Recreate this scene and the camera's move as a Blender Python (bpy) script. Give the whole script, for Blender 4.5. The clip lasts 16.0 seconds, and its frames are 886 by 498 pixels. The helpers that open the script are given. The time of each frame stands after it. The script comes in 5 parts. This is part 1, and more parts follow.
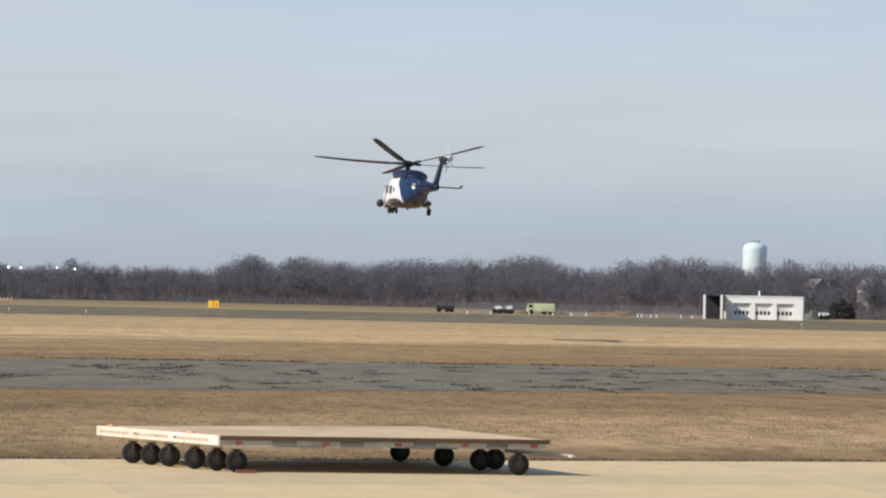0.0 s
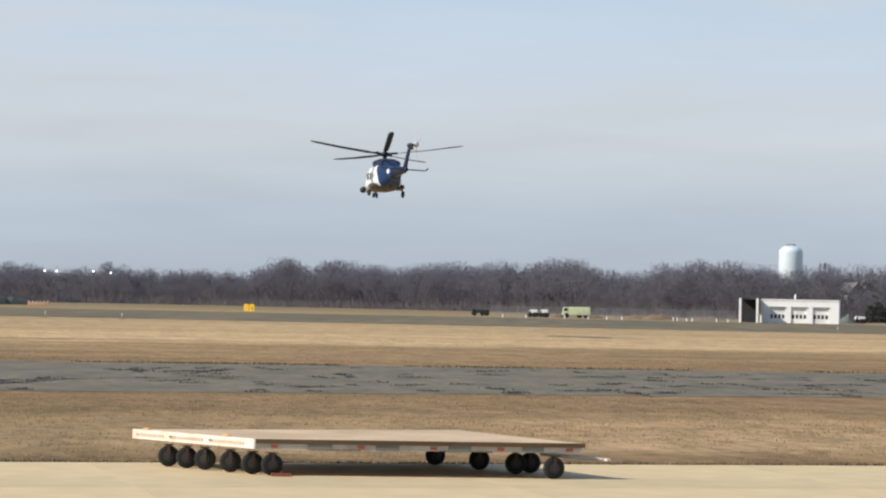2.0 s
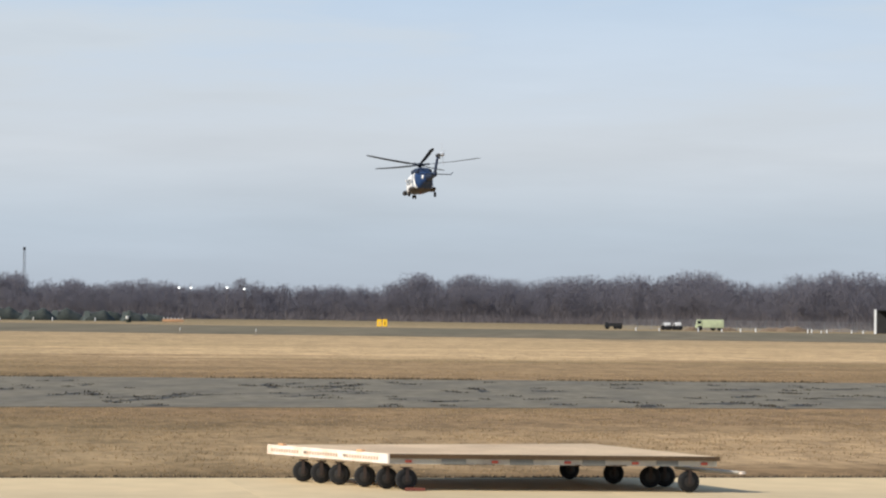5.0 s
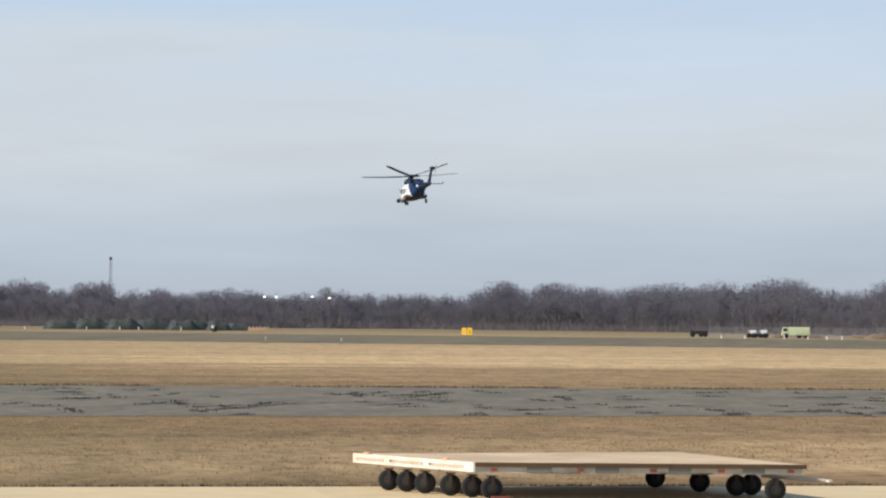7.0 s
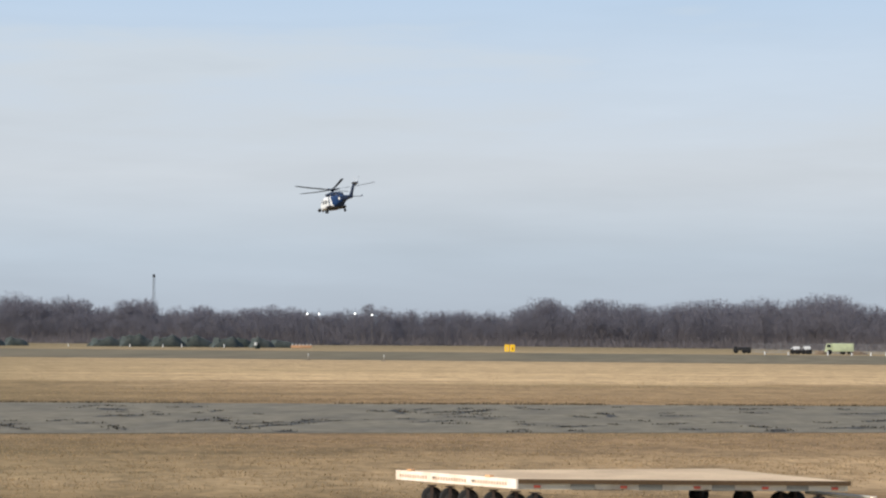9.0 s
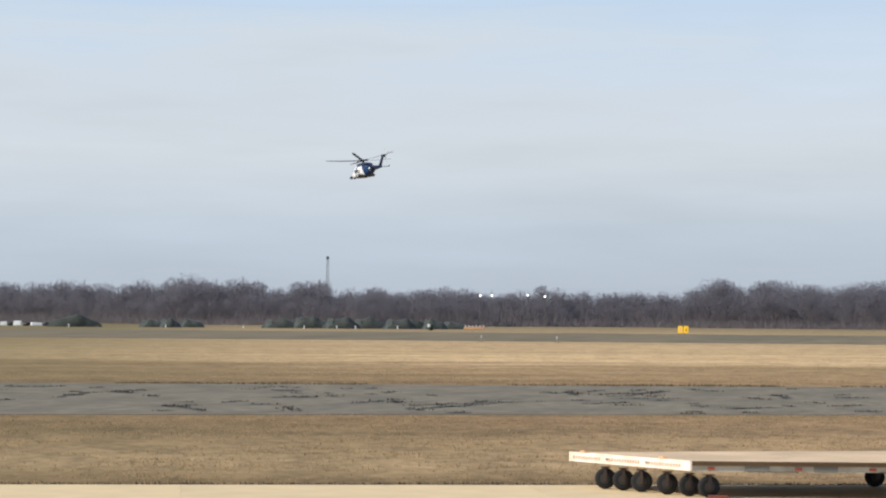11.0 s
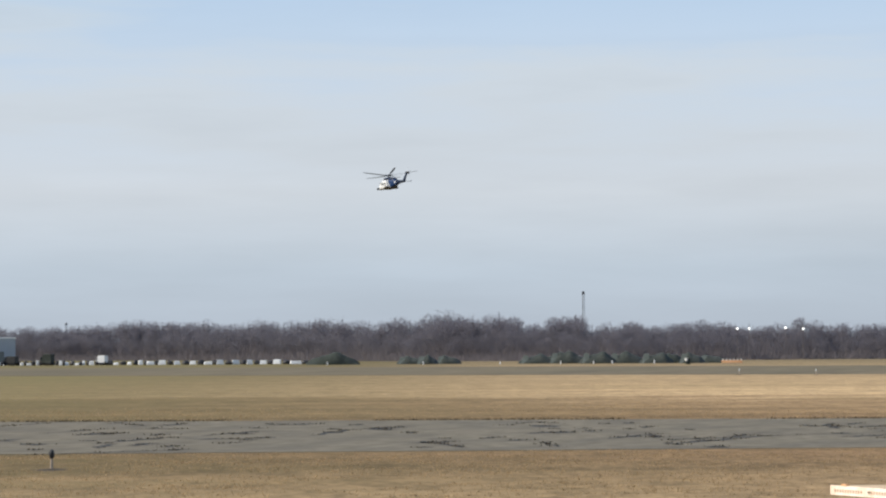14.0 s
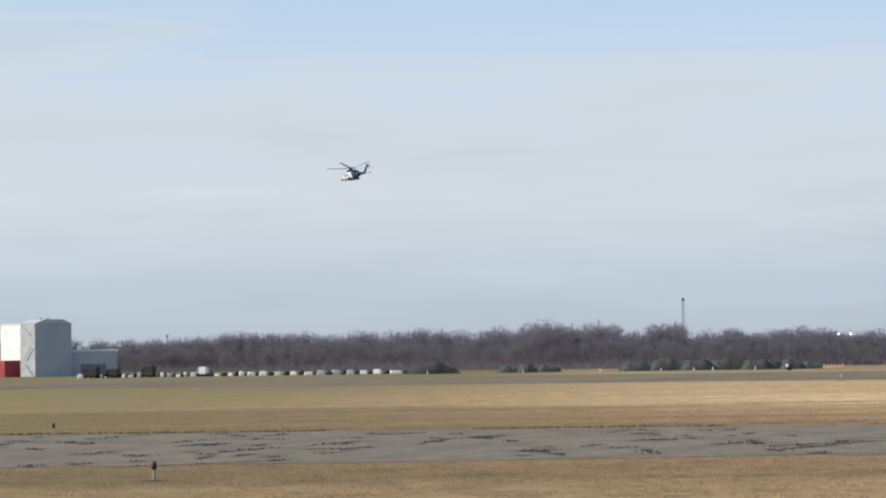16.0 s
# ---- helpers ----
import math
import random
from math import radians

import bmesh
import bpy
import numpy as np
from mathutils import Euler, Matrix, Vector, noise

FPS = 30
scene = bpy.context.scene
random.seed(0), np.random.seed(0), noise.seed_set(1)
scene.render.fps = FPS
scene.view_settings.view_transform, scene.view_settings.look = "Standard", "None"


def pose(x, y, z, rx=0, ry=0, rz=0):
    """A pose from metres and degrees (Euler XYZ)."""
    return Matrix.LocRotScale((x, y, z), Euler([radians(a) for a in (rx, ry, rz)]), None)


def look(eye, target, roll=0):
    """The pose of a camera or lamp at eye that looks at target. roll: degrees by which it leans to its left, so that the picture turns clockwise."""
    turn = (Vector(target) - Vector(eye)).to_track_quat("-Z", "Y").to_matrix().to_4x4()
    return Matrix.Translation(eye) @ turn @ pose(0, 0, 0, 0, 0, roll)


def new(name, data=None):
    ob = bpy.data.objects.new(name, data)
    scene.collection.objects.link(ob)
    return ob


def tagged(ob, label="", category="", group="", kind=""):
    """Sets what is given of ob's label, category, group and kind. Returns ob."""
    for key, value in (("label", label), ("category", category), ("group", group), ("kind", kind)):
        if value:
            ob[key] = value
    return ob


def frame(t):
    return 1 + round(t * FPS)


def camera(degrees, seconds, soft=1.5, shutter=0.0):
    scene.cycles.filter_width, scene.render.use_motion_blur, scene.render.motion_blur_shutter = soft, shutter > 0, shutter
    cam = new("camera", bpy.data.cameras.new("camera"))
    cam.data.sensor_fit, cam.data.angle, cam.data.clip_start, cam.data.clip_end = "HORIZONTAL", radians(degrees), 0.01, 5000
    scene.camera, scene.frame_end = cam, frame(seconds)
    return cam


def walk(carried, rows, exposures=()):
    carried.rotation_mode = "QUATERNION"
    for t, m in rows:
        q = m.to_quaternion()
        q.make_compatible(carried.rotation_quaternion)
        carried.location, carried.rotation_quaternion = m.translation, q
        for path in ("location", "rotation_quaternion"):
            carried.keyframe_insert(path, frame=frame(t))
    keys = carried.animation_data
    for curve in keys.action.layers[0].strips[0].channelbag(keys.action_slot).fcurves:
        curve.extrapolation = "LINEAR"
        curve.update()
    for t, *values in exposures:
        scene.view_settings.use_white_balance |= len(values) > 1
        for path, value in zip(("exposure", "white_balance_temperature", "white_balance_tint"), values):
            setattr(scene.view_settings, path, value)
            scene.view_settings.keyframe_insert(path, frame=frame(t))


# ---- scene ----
cam = camera(18.84, 16.0, soft=2.2)
EYE = 3.0
# seconds, turn to the left, look up, lean to the left, in degrees: the camera stands still and pans
ROWS = [
    (0.0, 0.000, 1.034, 1.175),
    (0.5, 0.039, 0.777, 1.222),
    (1.0, -0.336, 0.549, 1.279),
    (1.5, 0.285, 0.867, 1.239),
    (2.0, 0.760, 1.094, 1.186),
    (2.5, 0.949, 1.192, 1.278),
    (3.0, 1.113, 0.952, 1.337),
    (3.5, 1.370, 0.924, 1.278),
    (4.0, 1.858, 0.979, 1.175),
    (4.5, 2.758, 1.233, 1.048),
    (4.7, 3.148, 1.345, 0.911),
    (6.8, 5.106, 1.314, 0.593),
    (7.0, 5.418, 1.511, 0.563),
    (7.5, 5.922, 1.748, 0.494),
    (8.0, 6.027, 1.801, 0.517),
    (8.2, 6.105, 1.857, 0.508),
    (10.3, 8.057, 1.780, 0.245),
    (10.5, 8.723, 1.739, 0.173),
    (11.0, 10.037, 1.439, 0.418),
    (11.5, 10.872, 1.504, 0.369),
    (12.0, 11.970, 1.621, 0.222),
    (12.5, 13.271, 1.594, 0.129),
    (13.0, 14.211, 1.776, -0.055),
    (13.5, 14.971, 2.078, -0.139),
    (14.0, 15.512, 2.186, -0.274),
    (14.5, 15.890, 2.094, -0.367),
    (15.0, 16.334, 2.005, -0.513),
    (15.5, 16.812, 2.137, -0.594),
    (16.0, 17.628, 2.392, -0.810),
]
walk(cam, [(t, pose(0, 0, EYE, 90 + up, 0, turn) @ pose(0, 0, 0, 0, 0, lean)) for t, turn, up, lean in ROWS],
     [(0.0, -0.12), (0.5, 0.05), (1.5, -0.05), (3.5, 0.0), (7.0, 0.0), (8.0, -0.03), (11.0, 0.06), (12.5, 0.0), (13.5, 0.0), (16.0, 0.05)])

# ---- sky and sun ----
SUN_EL, SUN_AZ = 36.0, -113.0          # elevation; azimuth from straight ahead (+y), to the right
world = bpy.data.worlds.new("world")
scene.world = world
world.use_nodes = True
wn, wl = world.node_tree.nodes, world.node_tree.links
wn.clear()


def wnode(kind, **values):
    n = wn.new(kind)
    for key, value in values.items():
        n.inputs[key].default_value = value
    return n


sky = wn.new("ShaderNodeTexSky")
sky.sky_type, sky.sun_disc = "NISHITA", False
sky.sun_elevation, sky.sun_rotation = radians(SUN_EL), radians(SUN_AZ)
sky.air_density, sky.dust_density, sky.ozone_density = 1.0, 1.0, 1.0
coord = wn.new("ShaderNodeTexCoord")
# thin high cloud: wide soft veils and fine streaks drawn out along the horizon
stretch = wn.new("ShaderNodeMapping")
stretch.inputs["Scale"].default_value = (2.2, 2.2, 10.0)
veil = wnode("ShaderNodeTexNoise", Scale=1.5, Detail=4.0, Roughness=0.5)
streak_map = wn.new("ShaderNodeMapping")
streak_map.inputs["Scale"].default_value = (4.0, 4.0, 30.0)
streak_map.inputs["Rotation"].default_value = (0.0, radians(2.0), 0.0)
streak = wnode("ShaderNodeTexNoise", Scale=2.0, Detail=5.0, Roughness=0.55)
split = wn.new("ShaderNodeSeparateXYZ")
wl.new(coord.outputs["Generated"], stretch.inputs["Vector"])
wl.new(coord.outputs["Generated"], streak_map.inputs["Vector"])
wl.new(coord.outputs["Generated"], split.inputs[0])
wl.new(stretch.outputs[0], veil.inputs["Vector"])
wl.new(streak_map.outputs[0], streak.inputs["Vector"])
haze = wn.new("ShaderNodeValToRGB")     # how the veil's colour runs from the horizon upwards
wl.new(split.outputs["Z"], haze.inputs[0])
SKY = [(0.0, (4.45, 5.05, 5.9)), (0.03, (5.05, 5.85, 6.75)), (0.06, (6.35, 6.85, 7.45)), (0.105, (6.45, 7.15, 7.9)), (0.14, (5.6, 6.8, 8.1)), (0.3, (2.0, 3.1, 5.2)), (1.0, (0.9, 1.5, 3.2))]
for i, (place, colour) in enumerate(SKY):
    e = haze.color_ramp.elements[i] if i < 2 else haze.color_ramp.elements.new(place)
    e.position, e.color = place, (*[c / 8 for c in colour], 1)
lift = wn.new("ShaderNodeVectorMath")
lift.operation = "SCALE"
lift.inputs["Scale"].default_value = 8.0
wl.new(haze.outputs[0], lift.inputs[0])
both = wn.new("ShaderNodeMath")
both.operation = "ADD"
wl.new(veil.outputs[0], both.inputs[0])
wl.new(streak.outputs[0], both.inputs[1])
tone = wnode("ShaderNodeMapRange")
for key, value in (("From Min", 0.75), ("From Max", 1.25), ("To Min", 0.94), ("To Max", 1.06)):
    tone.inputs[key].default_value = value
wl.new(both.outputs[0], tone.inputs["Value"])
cloud = wn.new("ShaderNodeVectorMath")
cloud.operation = "SCALE"
wl.new(lift.outputs[0], cloud.inputs[0])
wl.new(tone.outputs[0], cloud.inputs["Scale"])
# gaps in the veil higher up, where the blue comes through
gap_z = wnode("ShaderNodeMapRange")
gap_n = wnode("ShaderNodeMapRange")
for n, lo, hi, top in ((gap_z, 0.06, 0.14, 1.0), (gap_n, 0.88, 1.1, 0.6)):
    n.inputs["From Min"].default_value, n.inputs["From Max"].default_value, n.inputs["To Max"].default_value = lo, hi, top
wl.new(split.outputs["Z"], gap_z.inputs["Value"])
wl.new(both.outputs[0], gap_n.inputs["Value"])
gap = wn.new("ShaderNodeMath")
gap.operation = "MULTIPLY"
wl.new(gap_z.outputs[0], gap.inputs[0])
wl.new(gap_n.outputs[0], gap.inputs[1])
bluer = wn.new("ShaderNodeMix")
bluer.data_type = "RGBA"
bluer.inputs["B"].default_value = (4.2, 5.9, 8.2, 1)
wl.new(gap.outputs[0], bluer.inputs["Factor"])
wl.new(cloud.outputs[0], bluer.inputs["A"])
blend = wn.new("ShaderNodeMix")
blend.data_type = "RGBA"
blend.inputs["Factor"].default_value = 0.95
wl.new(sky.outputs[0], blend.inputs["A"])
wl.new(bluer.outputs["Result"], blend.inputs["B"])
back = wnode("ShaderNodeBackground", Strength=0.1)
wout = wn.new("ShaderNodeOutputWorld")
wl.new(blend.outputs["Result"], back.inputs[0])
wl.new(back.outputs[0], wout.inputs[0])

sun = new("sun", bpy.data.lights.new("sun", "SUN"))
sun.data.energy, sun.data.angle, sun.data.color = 5.0, radians(0.6), (1.0, 0.925, 0.81)
a, e = radians(SUN_AZ), radians(SUN_EL)
sun.matrix_world = look((math.sin(a) * math.cos(e) * 90, math.cos(a) * math.cos(e) * 90, math.sin(e) * 90), (0, 0, 0))

# ---- materials ----


def material(name, colour, rough=0.7, metal=0.0, vary=0.15, grain=8.0, coarse=0.6, bump=0.0, piece=0.0, space="Object", squash=(1, 1, 1), other=None, mix=(0.45, 0.62), gloss=0.5):
    """A surface with fine grain and coarse stains; other: a second colour that the stains turn to."""
    m = bpy.data.materials.new(name)
    m.use_nodes = True
    nt = m.node_tree
    b = nt.nodes["Principled BSDF"]
    b.inputs["Roughness"].default_value, b.inputs["Metallic"].default_value = rough, metal
    b.inputs["Specular IOR Level"].default_value = gloss
    tc = nt.nodes.new("ShaderNodeTexCoord")
    mp = nt.nodes.new("ShaderNodeMapping")
    mp.inputs["Scale"].default_value = squash
    nt.links.new(tc.outputs[space], mp.inputs["Vector"])
    fine, wide = nt.nodes.new("ShaderNodeTexNoise"), nt.nodes.new("ShaderNodeTexNoise")
    for n, scale in ((fine, grain), (wide, coarse)):
        n.inputs["Scale"].default_value, n.inputs["Detail"].default_value = scale, 5
        nt.links.new(mp.outputs[0], n.inputs["Vector"])
    second = nt.nodes.new("ShaderNodeMix")
    second.data_type = "RGBA"
    second.inputs["A"].default_value = (*colour, 1)
    second.inputs["B"].default_value = (*(other or [c * 0.8 for c in colour]), 1)
    ramp = nt.nodes.new("ShaderNodeMapRange")
    ramp.inputs["From Min"].default_value, ramp.inputs["From Max"].default_value = mix
    nt.links.new(wide.outputs[0], ramp.inputs["Value"])
    nt.links.new(ramp.outputs[0], second.inputs["Factor"])
    hsv = nt.nodes.new("ShaderNodeHueSaturation")
    value = nt.nodes.new("ShaderNodeMapRange")
    value.inputs["From Min"].default_value, value.inputs["From Max"].default_value = 0.25, 0.75
    value.inputs["To Min"].default_value, value.inputs["To Max"].default_value = 1 - vary, 1 + vary
    nt.links.new(fine.outputs[0], value.inputs["Value"])
    last = value.outputs[0]
    if piece:
        info = nt.nodes.new("ShaderNodeObjectInfo")
        pr = nt.nodes.new("ShaderNodeMapRange")
        pr.inputs["To Min"].default_value, pr.inputs["To Max"].default_value = 1 - piece, 1 + piece
        mul = nt.nodes.new("ShaderNodeMath")
        mul.operation = "MULTIPLY"
        nt.links.new(info.outputs["Random"], pr.inputs["Value"])
        nt.links.new(pr.outputs[0], mul.inputs[0])
        nt.links.new(last, mul.inputs[1])
        last = mul.outputs[0]
    nt.links.new(last, hsv.inputs["Value"])
    nt.links.new(second.outputs["Result"], hsv.inputs["Color"])
    nt.links.new(hsv.outputs[0], b.inputs["Base Color"])
    if bump:
        bp = nt.nodes.new("ShaderNodeBump")
        bp.inputs["Strength"].default_value, bp.inputs["Distance"].default_value = bump, 0.05
        nt.links.new(fine.outputs[0], bp.inputs["Height"])
        nt.links.new(bp.outputs[0], b.inputs["Normal"])
    return m


def island_material(name, low, high, rough=0.9, thin=0.0):
    """Leaves, blades and twigs: each island its own shade between two colours."""
    m = bpy.data.materials.new(name)
    m.use_nodes = True
    nt = m.node_tree
    b = nt.nodes["Principled BSDF"]
    b.inputs["Roughness"].default_value = rough
    b.inputs["Specular IOR Level"].default_value = 0.15
    g = nt.nodes.new("ShaderNodeNewGeometry")
    mx = nt.nodes.new("ShaderNodeMix")
    mx.data_type = "RGBA"
    mx.inputs["A"].default_value, mx.inputs["B"].default_value = (*low, 1), (*high, 1)
    nt.links.new(g.outputs["Random Per Island"], mx.inputs["Factor"])
    nt.links.new(mx.outputs["Result"], b.inputs["Base Color"])
    if thin:                                   # thin dry blades let light through; on twigs it evens out the shading
        tr = nt.nodes.new("ShaderNodeBsdfTranslucent")
        both_sides = nt.nodes.new("ShaderNodeMixShader")
        both_sides.inputs[0].default_value = thin
        nt.links.new(mx.outputs["Result"], tr.inputs[0])
        nt.links.new(b.outputs[0], both_sides.inputs[1])
        nt.links.new(tr.outputs[0], both_sides.inputs[2])
        nt.links.new(both_sides.outputs[0], nt.nodes["Material Output"].inputs[0])
    return m


M = {
    "concrete": material("concrete", (0.62, 0.48, 0.285), 0.9, vary=0.09, grain=1.2, coarse=0.12, other=(0.54, 0.425, 0.26), bump=0.1, gloss=0.15),
    "asphalt": material("old_asphalt", (0.185, 0.163, 0.122), 0.95, vary=0.28, grain=1.8, coarse=0.45, other=(0.145, 0.13, 0.102), squash=(1, 0.4, 1), gloss=0.1),
    "runway": material("runway_asphalt", (0.185, 0.152, 0.1), 0.95, vary=0.25, grain=0.3, coarse=0.05, other=(0.14, 0.122, 0.083), mix=(0.35, 0.65), squash=(1, 0.12, 1), gloss=0.1),
    "crack": material("crack_filler", (0.03, 0.028, 0.025), 0.9, vary=0.3, grain=3, coarse=0.5),
    "plywood": material("weathered_plywood", (0.6, 0.44, 0.275), 0.85, vary=0.12, grain=14, coarse=0.8, other=(0.5, 0.36, 0.225), piece=0.12),
    # the end beam's cream is lightened in its colour for the sunlit glow
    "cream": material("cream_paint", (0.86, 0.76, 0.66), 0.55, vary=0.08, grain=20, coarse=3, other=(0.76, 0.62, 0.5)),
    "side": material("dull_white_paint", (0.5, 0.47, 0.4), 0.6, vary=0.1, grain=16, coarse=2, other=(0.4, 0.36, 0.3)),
    "patch": material("grey_patch", (0.2, 0.2, 0.18), 0.6, vary=0.1, grain=16),
    "edge": material("dark_edge_strip", (0.11, 0.065, 0.03), 0.8, vary=0.2, grain=20),
    "red": material("red_reflector", (0.36, 0.06, 0.035), 0.4, vary=0.1, grain=30),
    "orange": material("orange_paint", (0.75, 0.42, 0.22), 0.5, vary=0.1, grain=30),
    "rubber": material("tyre_rubber", (0.015, 0.015, 0.016), 0.9, vary=0.25, grain=30, coarse=6),
    "steel": material("dirty_steel", (0.16, 0.13, 0.11), 0.5, 0.5, vary=0.2, grain=25, other=(0.1, 0.07, 0.05)),
    "slot": material("brown_slot", (0.52, 0.34, 0.22), 0.7, vary=0.2, grain=25),
    "fork": material("rusty_fork", (0.06, 0.04, 0.032), 0.7, vary=0.25, grain=25, other=(0.035, 0.025, 0.022)),
    "hub": material("wheel_hub", (0.045, 0.042, 0.04), 0.5, 0.4, vary=0.15, grain=25),
    "white": material("white_paint", (0.8, 0.8, 0.8), 0.35, vary=0.04, grain=3, coarse=0.5, other=(0.74, 0.74, 0.74)),
    "blue": material("blue_paint", (0.01, 0.038, 0.12), 0.45, vary=0.06, grain=3, coarse=0.8, other=(0.008, 0.03, 0.096), gloss=0.25),
    "navy": material("dark_blue_paint", (0.01, 0.02, 0.052), 0.4, vary=0.08, grain=3, gloss=0.25),
    # beige puts the ground's warm bounce on the lower white nose into the colour
    "bounce_beige": material("ground_lit_beige", (0.5, 0.42, 0.31), 0.4, vary=0.06, grain=4, other=(0.42, 0.34, 0.24)),
    "belly": material("dark_brown_belly", (0.05, 0.037, 0.03), 0.5, vary=0.15, grain=4),
    "glass": material("dark_glass", (0.02, 0.025, 0.03), 0.06, vary=0.02),
    "blade": material("rotor_blade", (0.014, 0.025, 0.048), 0.6, vary=0.1, grain=4),
    "stucco": material("white_stucco", (0.88, 0.88, 0.86), 0.8, vary=0.04, grain=2, coarse=0.3, other=(0.82, 0.82, 0.8)),
    "door": material("pale_door_paint", (0.84, 0.85, 0.83), 0.5, vary=0.04, grain=2),
    "void": material("unlit_interior", (0.03, 0.03, 0.032), 0.9, vary=0.1),
    "tower": material("tower_paint", (0.66, 0.74, 0.78), 0.5, vary=0.03, grain=0.5, coarse=0.1, other=(0.6, 0.69, 0.74)),
    "metal_wall": material("grey_cladding", (0.44, 0.47, 0.5), 0.5, 0.0, vary=0.05, grain=0.8, coarse=0.1, other=(0.39, 0.42, 0.45)),
    "pale_clad": material("pale_cladding", (0.4, 0.42, 0.43), 0.5, 0.0, vary=0.05, grain=0.8),
    "weed": island_material("dark_weeds", (0.045, 0.038, 0.028), (0.125, 0.1, 0.068)),
    "rim": island_material("brown_weeds", (0.06, 0.045, 0.028), (0.17, 0.12, 0.07)),
    "white_wall": material("white_cladding", (0.82, 0.82, 0.8), 0.5, vary=0.03, grain=0.8),
    "red_wall": material("red_paint", (0.3, 0.035, 0.04), 0.6, vary=0.1, grain=1),
    "yellow": material("yellow_sign", (0.85, 0.5, 0.02), 0.5, vary=0.04, grain=3),
    "lime": material("lime_paint", (0.62, 0.68, 0.42), 0.4, vary=0.06, grain=1.5),
    "stake": material("weathered_stake", (0.42, 0.34, 0.26), 0.8, vary=0.15, grain=12),
    "chock": material("dull_red_rubber", (0.17, 0.045, 0.025), 0.8, vary=0.15, grain=20),
    "flap": material("faded_green_canvas", (0.12, 0.14, 0.125), 0.9, vary=0.2, grain=2),
    "pale_blade": material("pale_rotor_blade", (0.55, 0.58, 0.62), 0.5, vary=0.1, grain=4),
    "black": material("black_paint", (0.02, 0.02, 0.022), 0.6, vary=0.2, grain=2),
    "camo": material("camouflage_net", (0.032, 0.039, 0.033), 0.95, vary=0.3, grain=1.2, coarse=0.35, other=(0.05, 0.057, 0.048)),
    "net_dark": material("dark_net", (0.03, 0.038, 0.03), 0.95, vary=0.35, grain=1.6),
    "pale_tarp": material("pale_tarpaulin", (0.6, 0.6, 0.57), 0.7, vary=0.1, grain=2),
    "lattice": material("galvanised_steel", (0.3, 0.31, 0.32), 0.5, 0.6, vary=0.1),
    "house": material("pale_siding", (0.7, 0.68, 0.64), 0.8, vary=0.05, grain=1),
    "roofing": material("shingle_roof", (0.2, 0.18, 0.17), 0.9, vary=0.15, grain=2),
    "bark": material("grey_bark", (0.17, 0.15, 0.145), 0.95, vary=0.3, grain=3, coarse=0.3),
    # twigs and brush: distant haze put into the colour as pale mauve-grey
    "twig": island_material("hazed_bare_twigs", (0.203, 0.192, 0.213), (0.26, 0.242, 0.264), thin=0.5),
    "brush": island_material("hazed_bare_brush", (0.21, 0.19, 0.198), (0.262, 0.235, 0.238), thin=0.5),
    "needles": island_material("dark_needles", (0.05, 0.056, 0.05), (0.09, 0.09, 0.078)),
    "straw": island_material("dry_grass_blades", (0.28, 0.2, 0.105), (0.56, 0.4, 0.225), thin=0.5),
    "earth": material("dry_earth", (0.2, 0.14, 0.09), 0.95, vary=0.25, grain=1.5, coarse=0.3),
    "soil": material("bare_soil", (0.05, 0.035, 0.022), 0.95, vary=0.3, grain=4),
}
lamp_mat = bpy.data.materials.new("floodlight_lens")
lamp_mat.use_nodes = True
lamp_mat.node_tree.nodes["Principled BSDF"].inputs["Emission Color"].default_value = (1, 0.98, 0.94, 1)
lamp_mat.node_tree.nodes["Principled BSDF"].inputs["Emission Strength"].default_value = 3.0
M["lamp"] = lamp_mat
sign_glow = M["yellow"].node_tree.nodes["Principled BSDF"]        # the sign's face is lit from within
sign_glow.inputs["Emission Color"].default_value, sign_glow.inputs["Emission Strength"].default_value = (1.0, 0.55, 0.02, 1), 0.45


